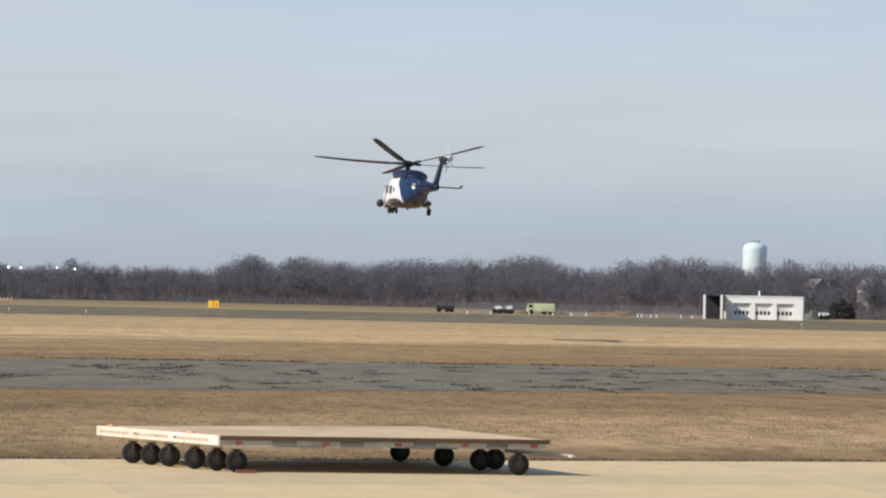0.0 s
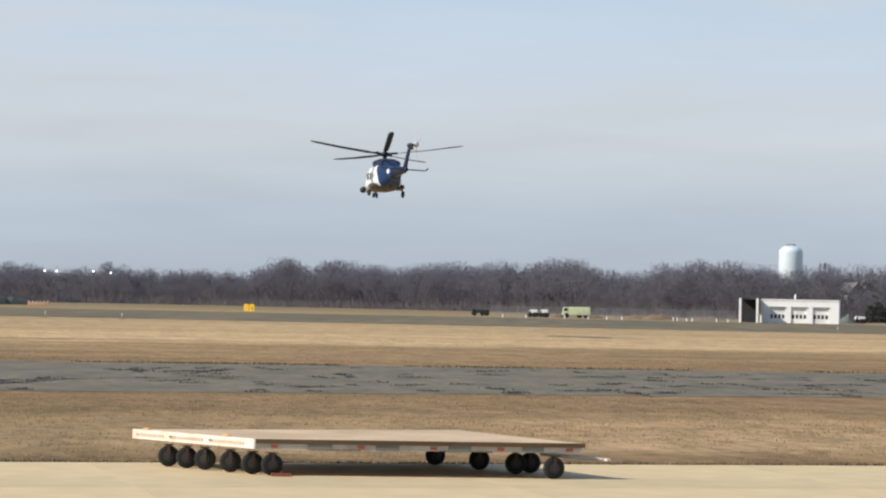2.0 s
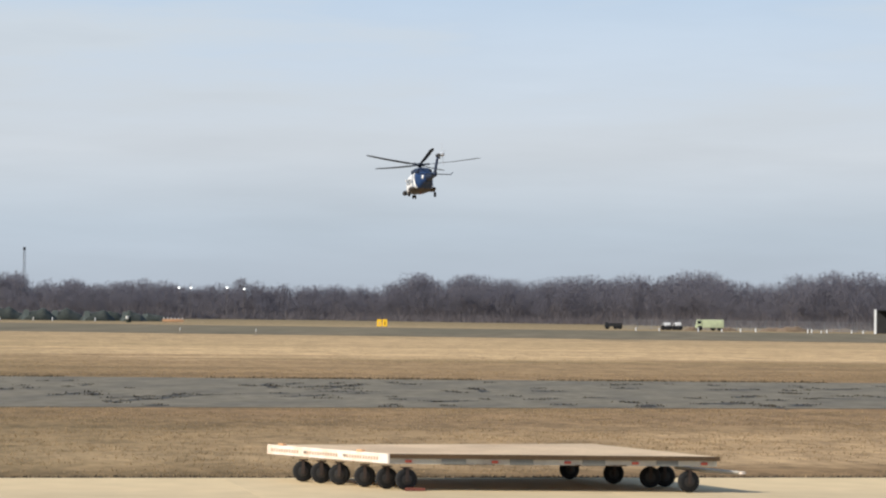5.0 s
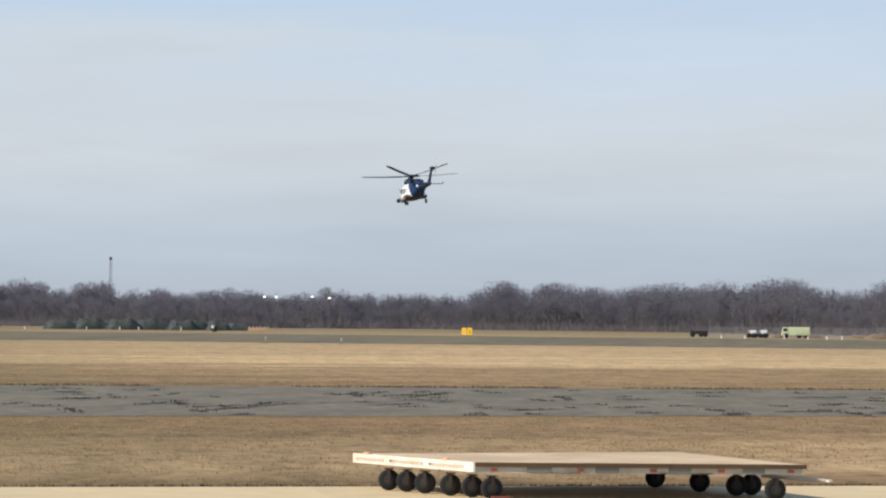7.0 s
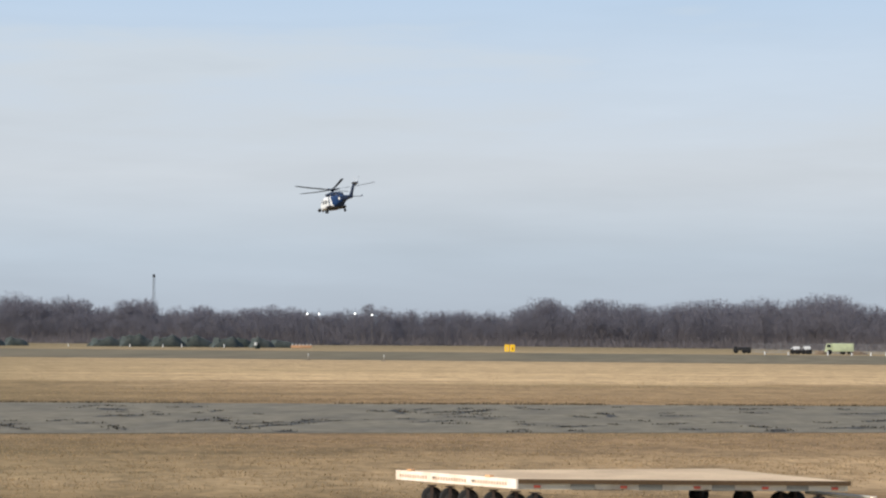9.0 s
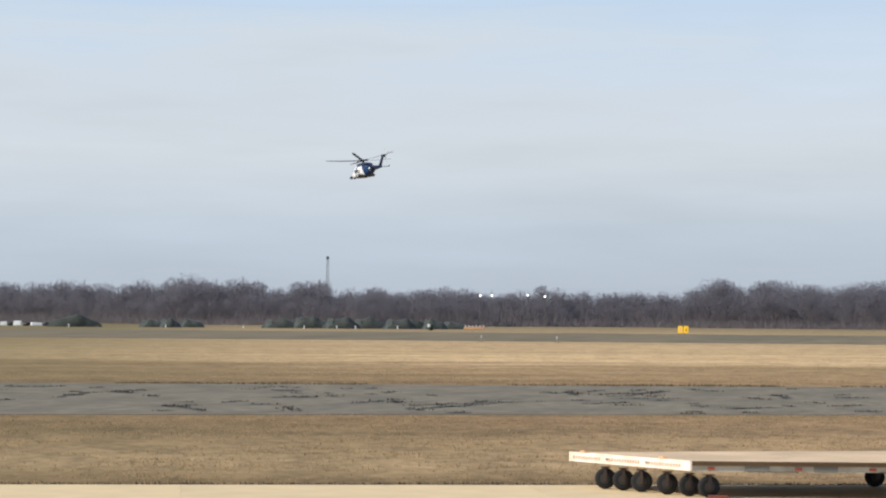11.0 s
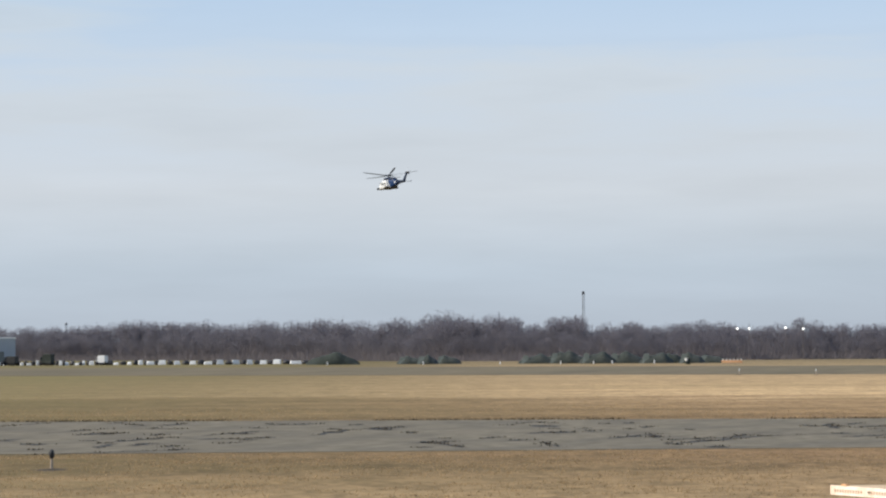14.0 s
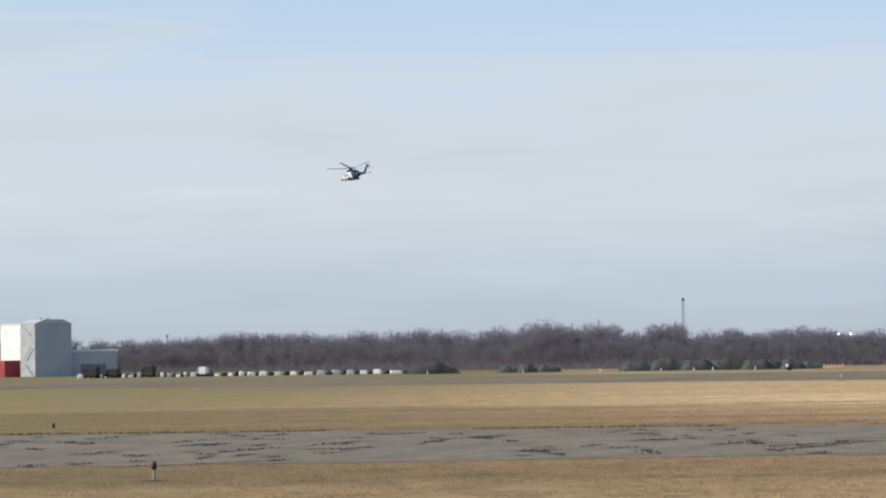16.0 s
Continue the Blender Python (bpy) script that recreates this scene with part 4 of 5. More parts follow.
def build_water_tower():
    x, y, _ = polar(6.665, 1500)
    t = thing("water_tower", "pale blue-white water tower with a domed tank", "water tower", (x, y, 0))
    bm = bmesh.new()
    r = 6.65
    spin(bm, [(r * 0.55, 14), (r * 0.9, 16.5), (r, 19), (r, 33.2), (r * 0.98, 34.2), (r * 0.86, 35.6), (r * 0.6, 36.7), (r * 0.3, 37.2), (0.4, 37.3)], 40)
    tank = part("tank", bm, M["tower"], t, "pale blue-white steel tank", True)
    bm = bmesh.new()
    spin(bm, [(4.2, 0), (3.2, 2), (3.0, 13), (3.8, 15)], 24)
    part("pedestal", bm, M["tower"], t, smooth=True)
    bm = bmesh.new()
    for k in range(14):
        a = 2 * math.pi * k / 14
        tube(bm, (2.4 * math.cos(a), 2.4 * math.sin(a), 36.6), (2.4 * math.cos(a), 2.4 * math.sin(a), 38.0), 0.09, sides=5)
    spin(bm, [(2.35, 37.95), (2.5, 37.95), (2.5, 38.1), (2.35, 38.1)], 20)
    part("railing", bm, M["lattice"], tank)


build_water_tower()


def build_masts():
    for az, d, top in ((-12.51, 900, 22.4), (-23.55, 1050, 14.2)):
        t = thing("radio_mast", "slim grey lattice mast behind the trees", "mast", polar(az, d))
        bm = bmesh.new()
        for a in (0, 2.1, 4.2):
            tube(bm, (0.55 * math.cos(a), 0.55 * math.sin(a), 0), (0.4 * math.cos(a), 0.4 * math.sin(a), top), 0.065, sides=5)
        for k in range(int(top / 1.2)):
            for a in (0, 2.1, 4.2):
                tube(bm, (0.5 * math.cos(a), 0.5 * math.sin(a), k * 1.2), (0.5 * math.cos(a + 2.1), 0.5 * math.sin(a + 2.1), k * 1.2 + 1.2), 0.03, sides=4)
        part("lattice", bm, M["lattice"], t)
        bm = bmesh.new()
        tube(bm, (0, 0, top - 0.6), (0, 0, top + 0.4), 0.45, 0.42, 10)
        part("antenna", bm, M["black" if top > 20 else "lattice"], t, "antenna head")
    for az, el in ((-9.23, 38), (-8.98, 38), (-8.21, 39), (-7.84, 37)):
        d = run(WOOD_EDGE, az) - 8
        z = EYE + el / 4726 * d - 0.2
        t = thing("light_mast", "tall floodlight pole with a bright lamp", "floodlight", polar(az, d), group="floodlights before the woods")
        bm = bmesh.new()
        tube(bm, (0, 0, 0), (0, 0, z - 0.3), 0.09, 0.07, 8)
        part("pole", bm, M["bark"], t, "weathered pole")
        bm = bmesh.new()
        box(bm, 0, -0.2, z, 0.48, 0.35, 0.42)
        bevel(bm, 0.1)
        part("lamp", bm, M["lamp"], t, "bright white floodlight")


build_masts()


def build_signs():
    for k, (dx, w) in enumerate(((-0.52, 0.85), (0.52, 0.85))):
        x, y, _ = polar(-4.885, 490)
        s = thing("runway_sign", "yellow taxiway guidance sign panel on the verge", "sign", (x + dx, y, 0), 5, group="yellow runway signs")
        bm = bmesh.new()
        box(bm, 0, 0, 0.85, w, 0.25, 1.3)
        bevel(bm, 0.04)
        panel = part("panel", bm, M["yellow"], s)
        bm = bmesh.new()
        box(bm, 0, -0.13, 0.78, 0.16, 0.02, 0.6)
        part("sign_mark", bm, M["black" if k else "pale_tarp"], panel)
        for sx in (-0.3, 0.3):
            bm = bmesh.new()
            tube(bm, (sx, 0, -0.05), (sx, 0, 0.3), 0.04, sides=6)
            part("leg", bm, M["black"], s)


build_signs()


def edge_light(x, y, h, mat):
    t = thing("taxiway_light", "short taxiway edge light on a pale stake", "edge light", (x, y, 0), group="taxiway edge lights")
    bm = bmesh.new()
    tube(bm, (0, 0, 0), (0, 0, h * 0.6), 0.04, 0.035, 8)
    part("stake", bm, M["stake"], t)
    bm = bmesh.new()
    spin(bm, [(0.035, h * 0.52), (0.065, h * 0.6), (0.075, h * 0.82), (0.05, h * 0.95), (0.015, h)], 12)
    part("lens", bm, mat, t, "dark glass lens", True)
    bm = bmesh.new()
    vs = [bm.verts.new((0, 0, 0.012))]
    size = [random.uniform(0.35, 0.62) for _ in range(14)]
    vs += [bm.verts.new((r * math.cos(k * math.tau / 14), 1.3 * r * math.sin(k * math.tau / 14), -0.035)) for k, r in enumerate(size)]
    for k in range(14):
        bm.faces.new((vs[0], vs[1 + k], vs[1 + (k + 1) % 14]))
    part("base_soil", bm, M["soil"], t, "bare dark soil ring")


edge_light(-28.33, 64.07, 0.5, M["black"])
edge_light(-52.2, 107.2, 0.5, M["black"])


def build_silver_halls():
    h = thing("tall_shed", "tall grey metal-clad shed with a pale sunlit end", "building", polar(-26.33, 760), 60)
    w, d, H = 12.2, 7.5, 15.0
    bm = bmesh.new()
    loft(bm, [[Vector(p) for p in ((0, 0, z0), (w, 0, z0), (w, d, z0), (0, d, z0))] for z0 in (0, H)])
    for f in bm.faces:
        f.smooth = False
    part("wall", bm, M["metal_wall"], h, "grey ribbed cladding")
    bm = bmesh.new()
    box(bm, -0.06, d / 2, H / 2, 0.1, d - 0.1, H - 0.1)
    part("end_wall", bm, M["pale_clad"], h, "pale sunlit end cladding")
    bm = bmesh.new()
    vs = box(bm, w / 2, d / 2, H + 0.6, w + 0.4, d + 0.4, 1.2)
    for v in vs:
        if v.co.z > H + 0.6:
            v.co.x = w / 2 + (v.co.x - w / 2) * 0.5
    part("roof", bm, M["metal_wall"], h)
    for k in range(24):
        bm = bmesh.new()
        box(bm, 0.3 + k * 0.5, -0.04, H / 2, 0.1, 0.08, H - 0.1)
        part("rib", bm, M["metal_wall"], h)
    for k in (0.3, 0.5):
        bm = bmesh.new()
        tube(bm, (w * k, 3, H + 1.1), (w * k, 3, H + 1.8), 0.4, sides=10)
        part("roof_vent", bm, M["metal_wall"], h)
    # outside stair on the pale end
    for z0, z1, y0, y1 in ((0.5, 4.0, 1.0, 5.0), (5.0, 8.5, 5.0, 1.0), (12.0, 14.0, 2.0, 5.5)):
        bm = bmesh.new()
        tube(bm, (-0.7, y0, z0), (-0.7, y1, z1), 0.14, sides=6)
        part("stair_flight", bm, M["metal_wall"], h, "grey outside stair")
    b = thing("white_shed", "bright white sunlit shed with a dark red annex", "building", polar(-26.62, 772), -38)
    bm = bmesh.new()
    box(bm, -7, 4, 7.55, 14, 8, 15.1)
    bevel(bm, 0.05)
    part("wall", bm, M["white_wall"], b, "white cladding")
    bm = bmesh.new()
    box(bm, -7, 4, 15.2, 14.3, 8.3, 0.3)
    part("roof", bm, M["pale_tarp"], b)
    bm = bmesh.new()
    box(bm, -4.4, -4, 2.35, 14, 5, 4.8)
    bevel(bm, 0.05)
    part("annex", bm, M["red_wall"], b, "dark red annex")
    l = thing("low_shed", "low grey metal shed with a white eave", "building", polar(-25.58, 770), 27)
    bm = bmesh.new()
    box(bm, 6.5, 5, 3.5, 13, 10, 7.0)
    part("wall", bm, M["metal_wall"], l)
    bm = bmesh.new()
    box(bm, 6.5, 5, 7.25, 13.4, 10.4, 0.5)
    bevel(bm, 0.06)
    part("roof", bm, M["white_wall"], l, "white eave")
    bm = bmesh.new()
    box(bm, 6.2, -0.02, 1.7, 7.2, 0.2, 3.4)
    part("door", bm, M["patch"], l, "darker sliding door")
    bm = bmesh.new()
    tube(bm, (2.5, 3, 7.4), (2.5, 3, 8.6), 0.7, 0.5, 10)
    part("roof_vent", bm, M["white_wall"], l)


build_silver_halls()


def mound(bm, w, d, h, peaks, rng):
    """A net draped over poles: an uneven humped sheet that comes down to the ground all round."""
    n = 22
    for i in range(n + 1):
        for j in range(9):
            u, v = i / n * 2 - 1, j / 8 * 2 - 1
            r = max(0.0, 1 - u * u * 0.98 - v * v * 0.9)
            z = h * r ** 0.6 * (0.72 + 0.28 * max(math.exp(-((u - p) * 4) ** 2) for p in peaks)) + rng.normal(0, 0.018) * h * (r > 0)
            bm.verts.new((u * w / 2, v * d / 2, max(z, -0.05)))
    bm.verts.ensure_lookup_table()
    for i in range(n):
        for j in range(8):
            bm.faces.new([bm.verts[k] for k in (i * 9 + j, (i + 1) * 9 + j, (i + 1) * 9 + j + 1, i * 9 + j + 1)])
    base = bmesh.ops.extrude_edge_only(bm, edges=[e for e in bm.edges if e.is_boundary])
    for v in base["geom"]:
        if isinstance(v, bmesh.types.BMVert):
            v.co.z = -0.15


def build_camp():
    rng = np.random.default_rng(8)
    d = 615
    for az, w, h, mat, peaks in ((-17.88, 12.5, 3.0, "net_dark", (0.15,)), (-16.2, 7, 2.0, "camo", (-0.3,)), (-15.85, 5.0, 2.2, "camo", (0.0,)), (-15.4, 6.0, 2.2, "camo", (-0.4,)),
                               (-13.5, 9, 2.3, "camo", (0.2,)), (-12.85, 10, 2.9, "camo", (0.1, -0.4)), (-12.2, 9, 2.9, "camo", (0.3,)), (-11.6, 9, 2.8, "camo", (0.0,)),
                               (-10.95, 8, 2.7, "camo", (0.4,)), (-10.6, 5, 2.7, "net_dark", (-0.5,)), (-10.2, 6, 2.6, "camo", (-0.3,)), (-9.75, 7, 2.1, "camo", (-0.5,)), (-13.1, 14, 1.9, "net_dark", (0.0,))):
        t = thing("camouflage_tent", "low dark green camouflage-net tent on the grass", "tent", polar(az, d + rng.uniform(-6, 10)), -az, group="camouflage tents")
        bm = bmesh.new()
        mound(bm, w, 8, h, peaks, rng)
        part("net", bm, M[mat], t, smooth=True)
        if mat == "camo":
            bm = bmesh.new()
            vs = box(bm, -w * 0.32, -3.2, h * 0.4, 1.7, 0.3, h * 0.8)
            for v in vs:
                if v.co.z > h * 0.4:
                    v.co.y += 1.1
                    v.co.x += 0.5 if v.co.x < -w * 0.32 else 0.0
            part("door_flap", bm, M["flap"], t, "pale grey-green door flap")
    # pale blocks with dark bundles between them, a long row before the sheds
    az = -25.4
    while az < -18.4:
        gap = 0.13 + 0.22 * max(0.0, (az + 24.6) / 6.2) + rng.uniform(-0.04, 0.09)
        w = gap * 11.2 * rng.uniform(0.35, 0.7)
        hh = rng.uniform(0.5, 1.15)
        t = thing("barrier_block", "white concrete barrier block in a long row", "barrier", polar(az, 645 + rng.uniform(-3, 3)), -az + rng.uniform(-15, 15), group="white barrier blocks")
        bm = bmesh.new()
        vs = box(bm, 0, 0, hh / 2, w, 0.9, hh)
        for v in vs:
            if v.co.z > 0.3:
                v.co.x *= rng.uniform(0.65, 1.0)
                v.co.y *= 0.5
                v.co.z += rng.uniform(-0.12, 0.12)
        bevel(bm, 0.06)
        part("block", bm, M["white_wall"], t)
        t = thing("covered_bundle", "dark tarpaulin-covered bundle between pale blocks", "bundle", polar(az + gap * 0.55, 646 + rng.uniform(-1, 3)), rng.uniform(-20, 20), group="dark covered bundles")
        bm = bmesh.new()
        bmesh.ops.create_icosphere(bm, subdivisions=2, radius=0.75, matrix=Matrix.Translation((0, 0, 0.35)) @ Matrix.Diagonal((gap * 11.2 * 0.36, 1, rng.uniform(0.75, 1.1), 1)))
        for v in bm.verts:
            v.co += Vector(rng.normal(0, 0.06, 3))
            v.co.z = max(v.co.z, -0.05)
        part("cover", bm, M["black"], t)
        az += gap


build_camp()


def vehicle(name, label, az, d, L, W, H, mat, cab, turn=0.0, cab_mat=None):
    t = thing(name, label, "truck", polar(az, d), turn)
    bm = bmesh.new()
    box(bm, L * 0.12, 0, 0.55 + (H - 0.55) / 2, L * 0.74, W, H - 0.55)
    bevel(bm, 0.08)
    part("body", bm, mat, t)
    bm = bmesh.new()
    vs = box(bm, -L * 0.38, 0, 0.5 + cab / 2, L * 0.24, W * 0.95, cab)
    for v in vs:
        if v.co.z > cab and v.co.x < -L * 0.4:
            v.co.x += L * 0.06
    bevel(bm, 0.08)
    c = part("cab", bm, cab_mat or mat, t)
    bm = bmesh.new()
    box(bm, -L * 0.37, -W * 0.48, 0.5 + cab * 0.72, L * 0.13, 0.06, cab * 0.34)
    part("window", bm, M["glass"], c)
    for x in (-0.34, 0.12, 0.36):
        for s in (-1, 1):
            bm = bmesh.new()
            spin(bm, [(0.2, -0.14), (0.46, -0.15), (0.5, -0.08), (0.5, 0.08), (0.46, 0.15), (0.2, 0.14)], 16, Matrix.Translation((x * L, s * W * 0.42, 0.5)) @ Matrix.Rotation(radians(90), 4, "X"))
            part("wheel", bm, M["rubber"], t, smooth=True)


vehicle("fire_truck", "lime-yellow airport fire truck parked by the runway", 2.12, 525, 5.6, 2.4, 2.15, M["lime"], 1.6)
vehicle("white_van", "small white van parked by the runway", 1.2, 522, 1.7, 1.6, 1.5, M["white"], 0.9)
vehicle("white_van", "small white van parked by the runway", 1.43, 522, 1.6, 1.6, 1.55, M["white"], 0.9)
vehicle("dark_truck", "dark low truck parked on the far verge", 0.07, 536, 3.6, 1.9, 1.25, M["black"], 0.9)
vehicle("white_van", "white box van parked before the sheds", -22.8, 640, 2.4, 2.0, 2.3, M["white"], 1.3)
vehicle("dark_truck", "dark truck parked before the low shed", -25.15, 641, 3.4, 2.2, 2.6, M["black"], 1.8)
vehicle("dark_truck", "dark truck parked before the low shed", -24.7, 641, 3.0, 2.2, 2.2, M["black"], 1.6)
vehicle("green_truck", "olive-green covered truck among pale blocks", -23.95, 642, 3.0, 2.2, 2.7, M["camo"], 1.6)


def blades(name, label, spots, mat, rng, rise, spread, count, width=0.02):
    """Clumps of upright blades as one mesh; spots: x, y, ground height, size."""
    V, F = [], []
    for x, y, z, size in spots:
        for _ in range(max(3, int(count * size))):
            px, py = x + rng.normal(0, spread * size), y + rng.normal(0, spread * 0.5 * size)
            h = rng.uniform(0.4, 1.0) * rise * min(size, 1.3)
            a = rng.uniform(0, 3.14)
            w = width * rng.uniform(0.6, 1.5)
            lx, ly = rng.normal(0, 0.35 * h, 2)
            b = len(V)
            V.extend(((px - w * math.cos(a), py - w * math.sin(a), z), (px + w * math.cos(a), py + w * math.sin(a), z), (px + lx, py + ly, z + h)))
            F.append((b, b + 1, b + 2))
    m = triangles(name, V, F, mat)
    return tagged(new(name, m), label, "vegetation", kind="stuff")


def build_grass():
    rng = np.random.default_rng(12)
    near, edge, far = [], [], []
    for _ in range(5200):
        v = rng.uniform(47.9, 84)
        u = rng.uniform(-40, 32)
        x, y = u * math.cos(0.272) - v * math.sin(0.272), u * math.sin(0.272) + v * math.cos(0.272)
        if y < 85.6 + 0.371 * x and noise.noise(Vector((x * 0.25, y * 0.12, 0))) > -0.3 + rng.normal(0, 0.3):
            near.append((x, y, -0.03, rng.uniform(0.4, 1.1)))
    for _ in range(2200):
        u = rng.uniform(-34, 32)
        v = 47.42 + abs(rng.normal(0, 0.12))
        edge.append((u * math.cos(0.272) - v * math.sin(0.272), u * math.sin(0.272) + v * math.cos(0.272), -0.03, rng.uniform(0.3, 0.9)))
    for _ in range(4500):
        x = rng.uniform(-80, 45)
        y = 121.3 + 0.26 * x + abs(rng.normal(0, 35))
        if noise.noise(Vector((x * 0.06, y * 0.03, 5))) > 0.0:
            far.append((x, y, -0.03, rng.uniform(0.6, 1.3)))
    blades("grass_verge", "short dry straw grass between apron and taxiway", near, M["straw"], rng, 0.06, 0.5, 26, 0.012)
    # dark blades draw the thin line where slab and grass meet
    blades("grass_edge", "dark grass blades along the apron's edge", edge, M["weed"], rng, 0.1, 0.16, 10, 0.02)
    blades("grass_field", "taller dry straw grass beyond the taxiway", far, M["straw"], rng, 0.05, 3.5, 12, 0.02)
    rim = []
    for _ in range(1400):
        x = rng.uniform(-75, 40)
        if noise.noise(Vector((x * 0.12, 3, 0))) > -0.15:
            rim.append((x, 120.9 + 0.26 * x + rng.normal(0, 0.25), -0.03, rng.uniform(0.4, 1.1)))
    blades("taxiway_rim_weeds", "dark broken line of weeds at the taxiway's rim", rim, M["rim"], rng, 0.13, 0.25, 9, 0.025)
    # weeds in the taxiway's cracks: short runs, mostly along and across the paving lanes
    weeds, lines = [], []
    for _ in range(230):
        x = rng.uniform(-62, 28)
        y0, y1 = 87.0 + 0.371 * x, 120.2 + 0.26 * x
        y = y0 + (y1 - y0) * rng.choice((0.06, 0.2, 0.33, 0.5, 0.66, 0.83)) + rng.normal(0, 1.6)
        y = min(max(y, y0), y1)
        long = rng.random() < 0.14
        along = rng.choice((0.33, 1.0, 1.25, 1.4, 1.75, 1.9, -1.1, 1.6)) + rng.normal(0, 0.12)
        ln = rng.uniform(3, 7) if long else rng.uniform(0.4, 2.6)
        dx, dy = math.cos(along), math.sin(along)
        for k in range(max(2, int(ln * 2.2))):
            t = rng.uniform(-0.5, 0.5) * ln
            if noise.noise(Vector((x + t, y, 2))) > -0.1 or not long:
                weeds.append((x + t * dx, y + t * dy + rng.normal(0, 0.1), -0.02, rng.uniform(0.4, 1.05)))
        lines.append((x, y, ln * 1.3, dx, dy))
    blades("crack_weeds", "dark dead weeds rooted in the taxiway's cracks", weeds, M["weed"], rng, 0.085, 0.24, 12, 0.028)
    bm = bmesh.new()
    for x, y, ln, dx, dy in lines:
        prev, n = None, 9
        wide = rng.uniform(0.15, 0.6)
        for k in range(n + 1):
            t = (k / n - 0.5) * ln
            off = rng.normal(0, 0.12)
            px, py = x + t * dx - off * dy, y + t * dy + off * dx
            w = wide * rng.uniform(0.3, 1.0) * (1 - abs(2 * k / n - 1)) + 0.02
            pair = (bm.verts.new((px + w * dy, py - w * dx - w, -0.013)), bm.verts.new((px - w * dy, py + w * dx + w, -0.013)))
            if prev:
                bm.faces.new((prev[0], pair[0], pair[1], prev[1]))
            prev = pair
    tagged(part("pavement_cracks", bm, M["crack"]), "open dark cracks in the old asphalt", "cracks", kind="stuff")


build_grass()


def build_verge_things():
    for az, d in ((-7.58, 312), (-9.2, 320), (7.68, 330)):
        x, y, _ = polar(az, d)
        edge_light(x, y, 0.75, M["pale_tarp"])
    rng = np.random.default_rng(3)
    for az in (2.38, 2.78, 4.2, 4.28, 4.48, 4.6, 5.12, 5.36, 1.88, 1.05, 0.55, 3.1, -13.0, -12.3, -11.9, -11.0, -14.3, -15.95, -18.0):
        t = thing("marker_post", "short white marker post on the verge", "marker", polar(az, 500 if az > 0 else 600), group="white marker posts")
        bm = bmesh.new()
        tube(bm, (0, 0, -0.05), (0, 0, rng.uniform(0.5, 0.8)), 0.13, 0.1, 8)
        part("post", bm, M["white_wall"], t)
    for az, d, w, h in ((3.9, 535, 7, 1.1), (3.5, 538, 6, 0.8), (2.5, 535, 4, 0.7), (1.75, 530, 3, 0.8), (4.9, 540, 8, 0.7)):
        t = thing("dirt_mound", "low brown heap of earth on the verge", "earth heap", polar(az, d), -az, group="earth heaps")
        bm = bmesh.new()
        mound(bm, w, 4, h, (0.2, -0.4), rng)
        part("mound", bm, M["earth"], t)
    t = thing("barricade", "low orange and white barricade on the verge", "barricade", polar(-9.35, 590), 9)
    bm = bmesh.new()
    box(bm, 0, 0, 0.35, 4.6, 0.4, 0.6)
    bevel(bm, 0.05)
    b = part("rail", bm, M["orange"], t, "faded orange rail")
    for k in range(6):
        bm = bmesh.new()
        box(bm, -2 + k * 0.8, 0, 0.75, 0.35, 0.3, 0.5)
        part("panel", bm, M["pale_tarp"], b, "pale panel")
    t = thing("marker_drum", "dark and white drum standing on the verge", "drum", polar(-10.29, 560))
    bm = bmesh.new()
    tube(bm, (0, 0, -0.05), (0, 0, 1.2), 0.55, 0.5, 12)
    part("drum", bm, M["net_dark"], t)
    bm = bmesh.new()
    tube(bm, (-0.2, -0.2, 0.7), (-0.2, -0.2, 1.3), 0.42, 0.4, 12)
    part("band", bm, M["pale_tarp"], t)
    for az, d, z, w in ((7.95, 624, 9.0, 4.5), (8.25, 628, 9.8, 4.5), (9.12, 610, 9.4, 3.6), (9.4, 616, 9.2, 4.0)):
        t = thing("house", "pale house half hidden among bare trees", "house", polar(az, d), 20, group="houses in the woods")
        bm = bmesh.new()
        box(bm, 0, 0, z * 0.36, w, 6, z * 0.72)
        part("wall", bm, M["house"], t)
        bm = bmesh.new()
        loft(bm, [[Vector((-w / 2 - 0.3, y, z * 0.72)), Vector((w / 2 + 0.3, y, z * 0.72)), Vector((0, y, z))] for y in (-3.3, 3.3)])
        for f in bm.faces:
            f.smooth = False
        part("roof", bm, M["roofing"], t)
        for k in (-0.25, 0.25):
            bm = bmesh.new()
            box(bm, k * w, -3.02, z * 0.5, 0.9, 0.1, 1.3)
            part("window", bm, M["glass"], t)


build_verge_things()


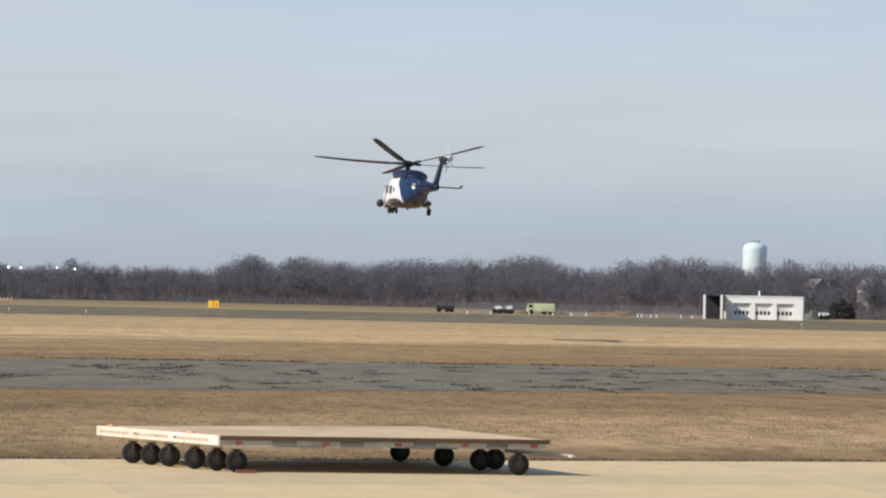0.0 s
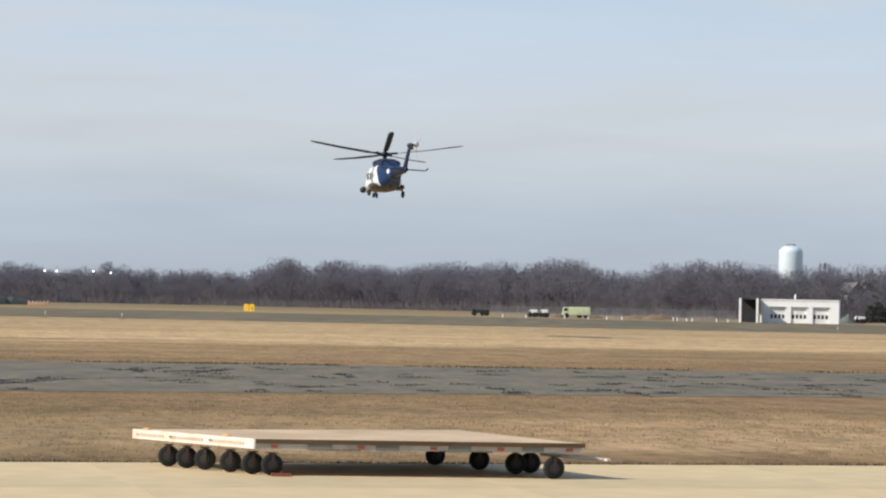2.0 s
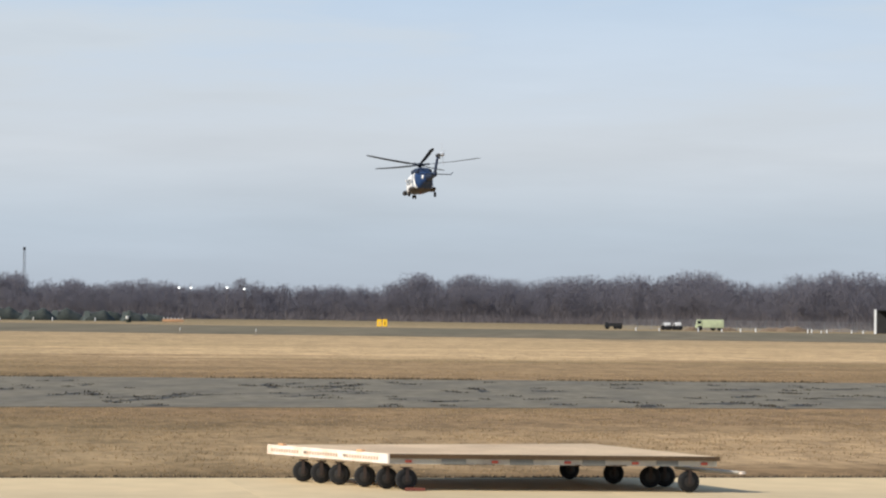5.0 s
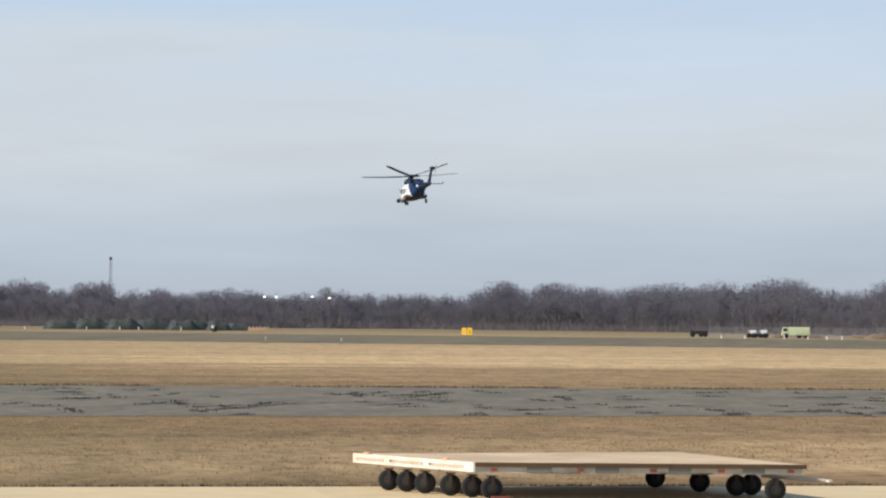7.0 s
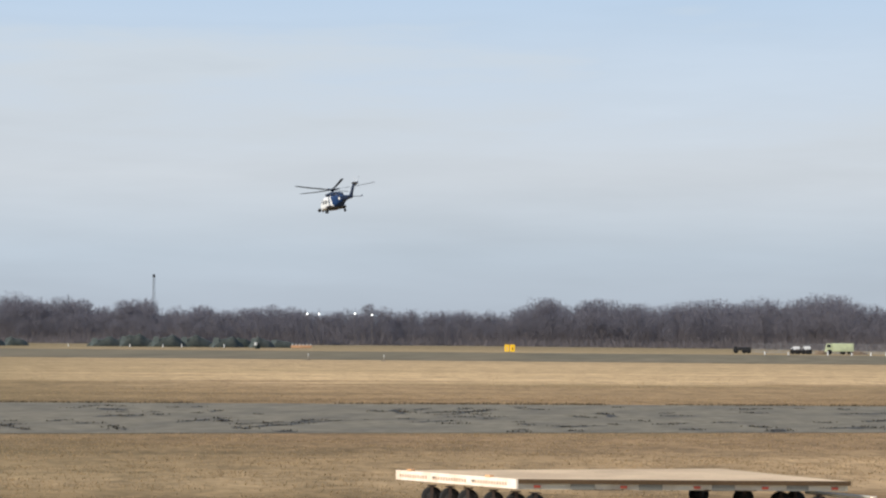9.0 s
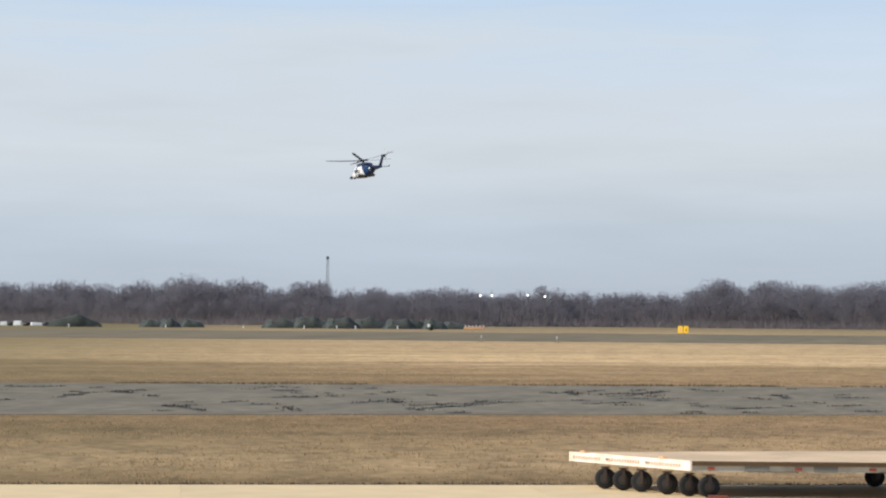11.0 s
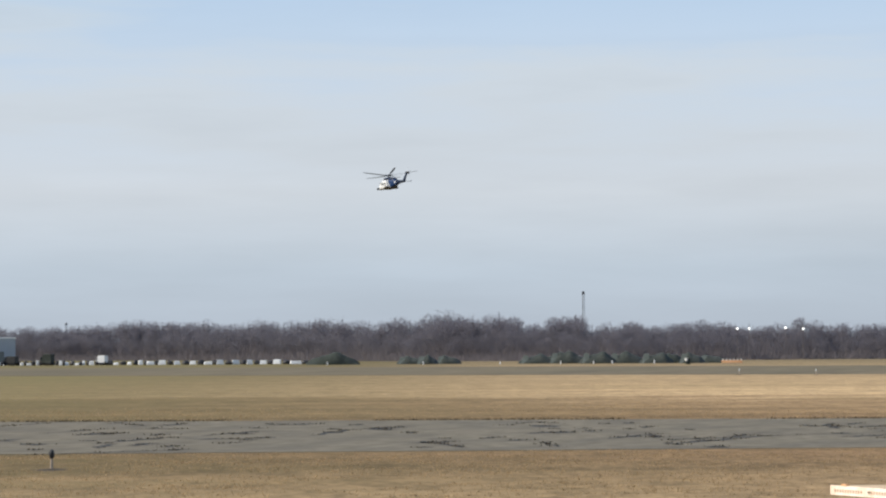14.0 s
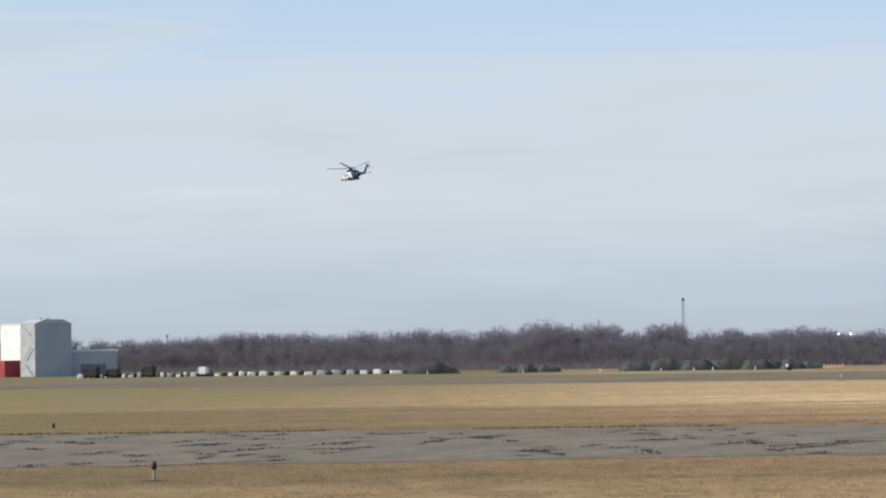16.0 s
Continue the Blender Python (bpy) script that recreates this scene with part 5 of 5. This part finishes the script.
def build_hall_yard():
    """Evergreens, a canvas shelter and a parked car beside the hall."""
    rng = np.random.default_rng(21)
    for az, d, h in ((8.36, 566, 3.6), (8.52, 570, 4.4), (8.68, 574, 3.4)):
        t = thing("evergreen_tree", "dark green bushy evergreen tree beside the hall", "tree", polar(az, d), group="evergreens beside the hall")
        bm = bmesh.new()
        tube(bm, (0, 0, -0.1), (0, 0, h * 0.8), 0.14, 0.04, 7)
        part("trunk", bm, M["bark"], t)
        n = 2600
        z = h * rng.uniform(0.05, 1.0, n)
        r = 0.42 * h * np.sqrt(np.clip(1 - (z / h) ** 1.6, 0.02, 1)) * rng.uniform(0.45, 1.0, n) * (1 + 0.18 * np.sin(z * 5 + az))
        a = rng.uniform(0, math.tau, n)
        p = np.stack([r * np.cos(a), r * np.sin(a), z], 1)
        V = p[:, None] + rng.normal(0, 0.13, (n, 3, 3))
        new("crown", triangles("crown", V.reshape(-1, 3), np.arange(n * 3).reshape(-1, 3), M["needles"])).parent = t
    t = thing("canvas_shelter", "low rounded grey-green canvas shelter beside the hall", "shelter", polar(7.88, 540), -8)
    bm = bmesh.new()
    mound(bm, 3.4, 3.0, 1.9, (0.1,), rng)
    part("cover", bm, M["flap"], t, smooth=True)
    vehicle("parked_van", "small pale van parked beside the hall", 8.14, 545, 2.0, 1.5, 1.4, M["white"], 0.9, 4)


build_hall_yard()


def build_fence():
    """Chain-link fence along the far verge, before the woods."""
    a, b = Vector(polar(0.3, 556)), Vector(polar(5.5, 532))
    f = thing("chain_link_fence", "low grey chain-link fence along the far verge", "fence", tuple(a), math.degrees(math.atan2(b.y - a.y, b.x - a.x)))
    length, n = (b - a).length, 17
    for k in range(n + 1):
        bm = bmesh.new()
        tube(bm, (length * k / n, 0, -0.1), (length * k / n, 0, 1.95), 0.05, 0.045, 7)
        part("post", bm, M["lattice"], f)
    for z in (0.1, 1.85):
        bm = bmesh.new()
        tube(bm, (0, 0, z), (length, 0, z), 0.03, sides=6)
        part("rail", bm, M["lattice"], f)
    V, F = [], []
    for k in range(int(length / 0.12)):
        for lean in (-0.9, 0.9):
            x = k * 0.12
            V.extend(((x - lean, 0.01, 0.1), (x - lean + 0.02, 0.01, 0.1), (x + lean, 0.01, 1.85)))
            F.append((len(V) - 3, len(V) - 2, len(V) - 1))
    new("wire_mesh", triangles("wire_mesh", V, F, M["lattice"])).parent = f


build_fence()


def motions():
    """Flight of the helicopter and the turning of its rotors."""
    # seconds, bearing, rise over eye level per metre of range, range in metres, heading (left), nose up, bank to the right
    flight = [
        (0.0, -0.79, 0.0498, 196, 17.5, 3, 2), (1.5, -1.74, 0.0533, 221, 16.5, 1, 2), (3.5, -3.01, 0.0557, 266, 16, -1, 1),
        (7.0, -6.10, 0.0536, 358, 24, -2, -2), (8.0, -7.34, 0.0535, 390, 28.5, -2, -3), (11.0, -11.77, 0.0581, 500, 37.5, -1, -3),
        (12.5, -14.22, 0.0615, 560, 42, 0, -2), (14.5, -17.45, 0.0675, 645, 47, 1, 0), (16.0, -19.57, 0.0726, 720, 49, 1, 0)]
    rows = []
    for t, az, rise, d, heading, nose, bank in flight:
        x, y, _ = polar(az, d)
        rows.append((t, pose(x, y, EYE + rise * d, 0, 0, heading) @ pose(0, 0, 0, nose, bank, 0)))
    walk(helicopter, rows)
    # the shaft leans forward; 59.2 degrees a frame
    nose_up = [(row[0], row[5]) for row in flight]
    drift = [(0, 0), (3, 5), (4.5, 11), (7.5, 16), (11, 44), (12.5, 54), (14.5, 73), (16, 78)]
    walk(main_rotor, [(k / 30, pose(0, 0, 0, -8 - run(nose_up, k / 30), 0, 0) @ pose(0, 0, 0, 0, 0, -127.0 + 59.2 * k + run(drift, k / 30))) for k in range(481)])
    walk(tail_rotor, [(k / 30, pose(0.1, -8.5, 0.5, 40 + 77.0 * k, 0, 0)) for k in range(481)])
    # the gear goes up on the way
    for gear, rise in gears:
        walk(gear, [(t, pose(0, 0, z)) for t, z in ((0, 0), (8.2, 0), (8.6, 0), (10.2, rise), (16, rise))])


motions()
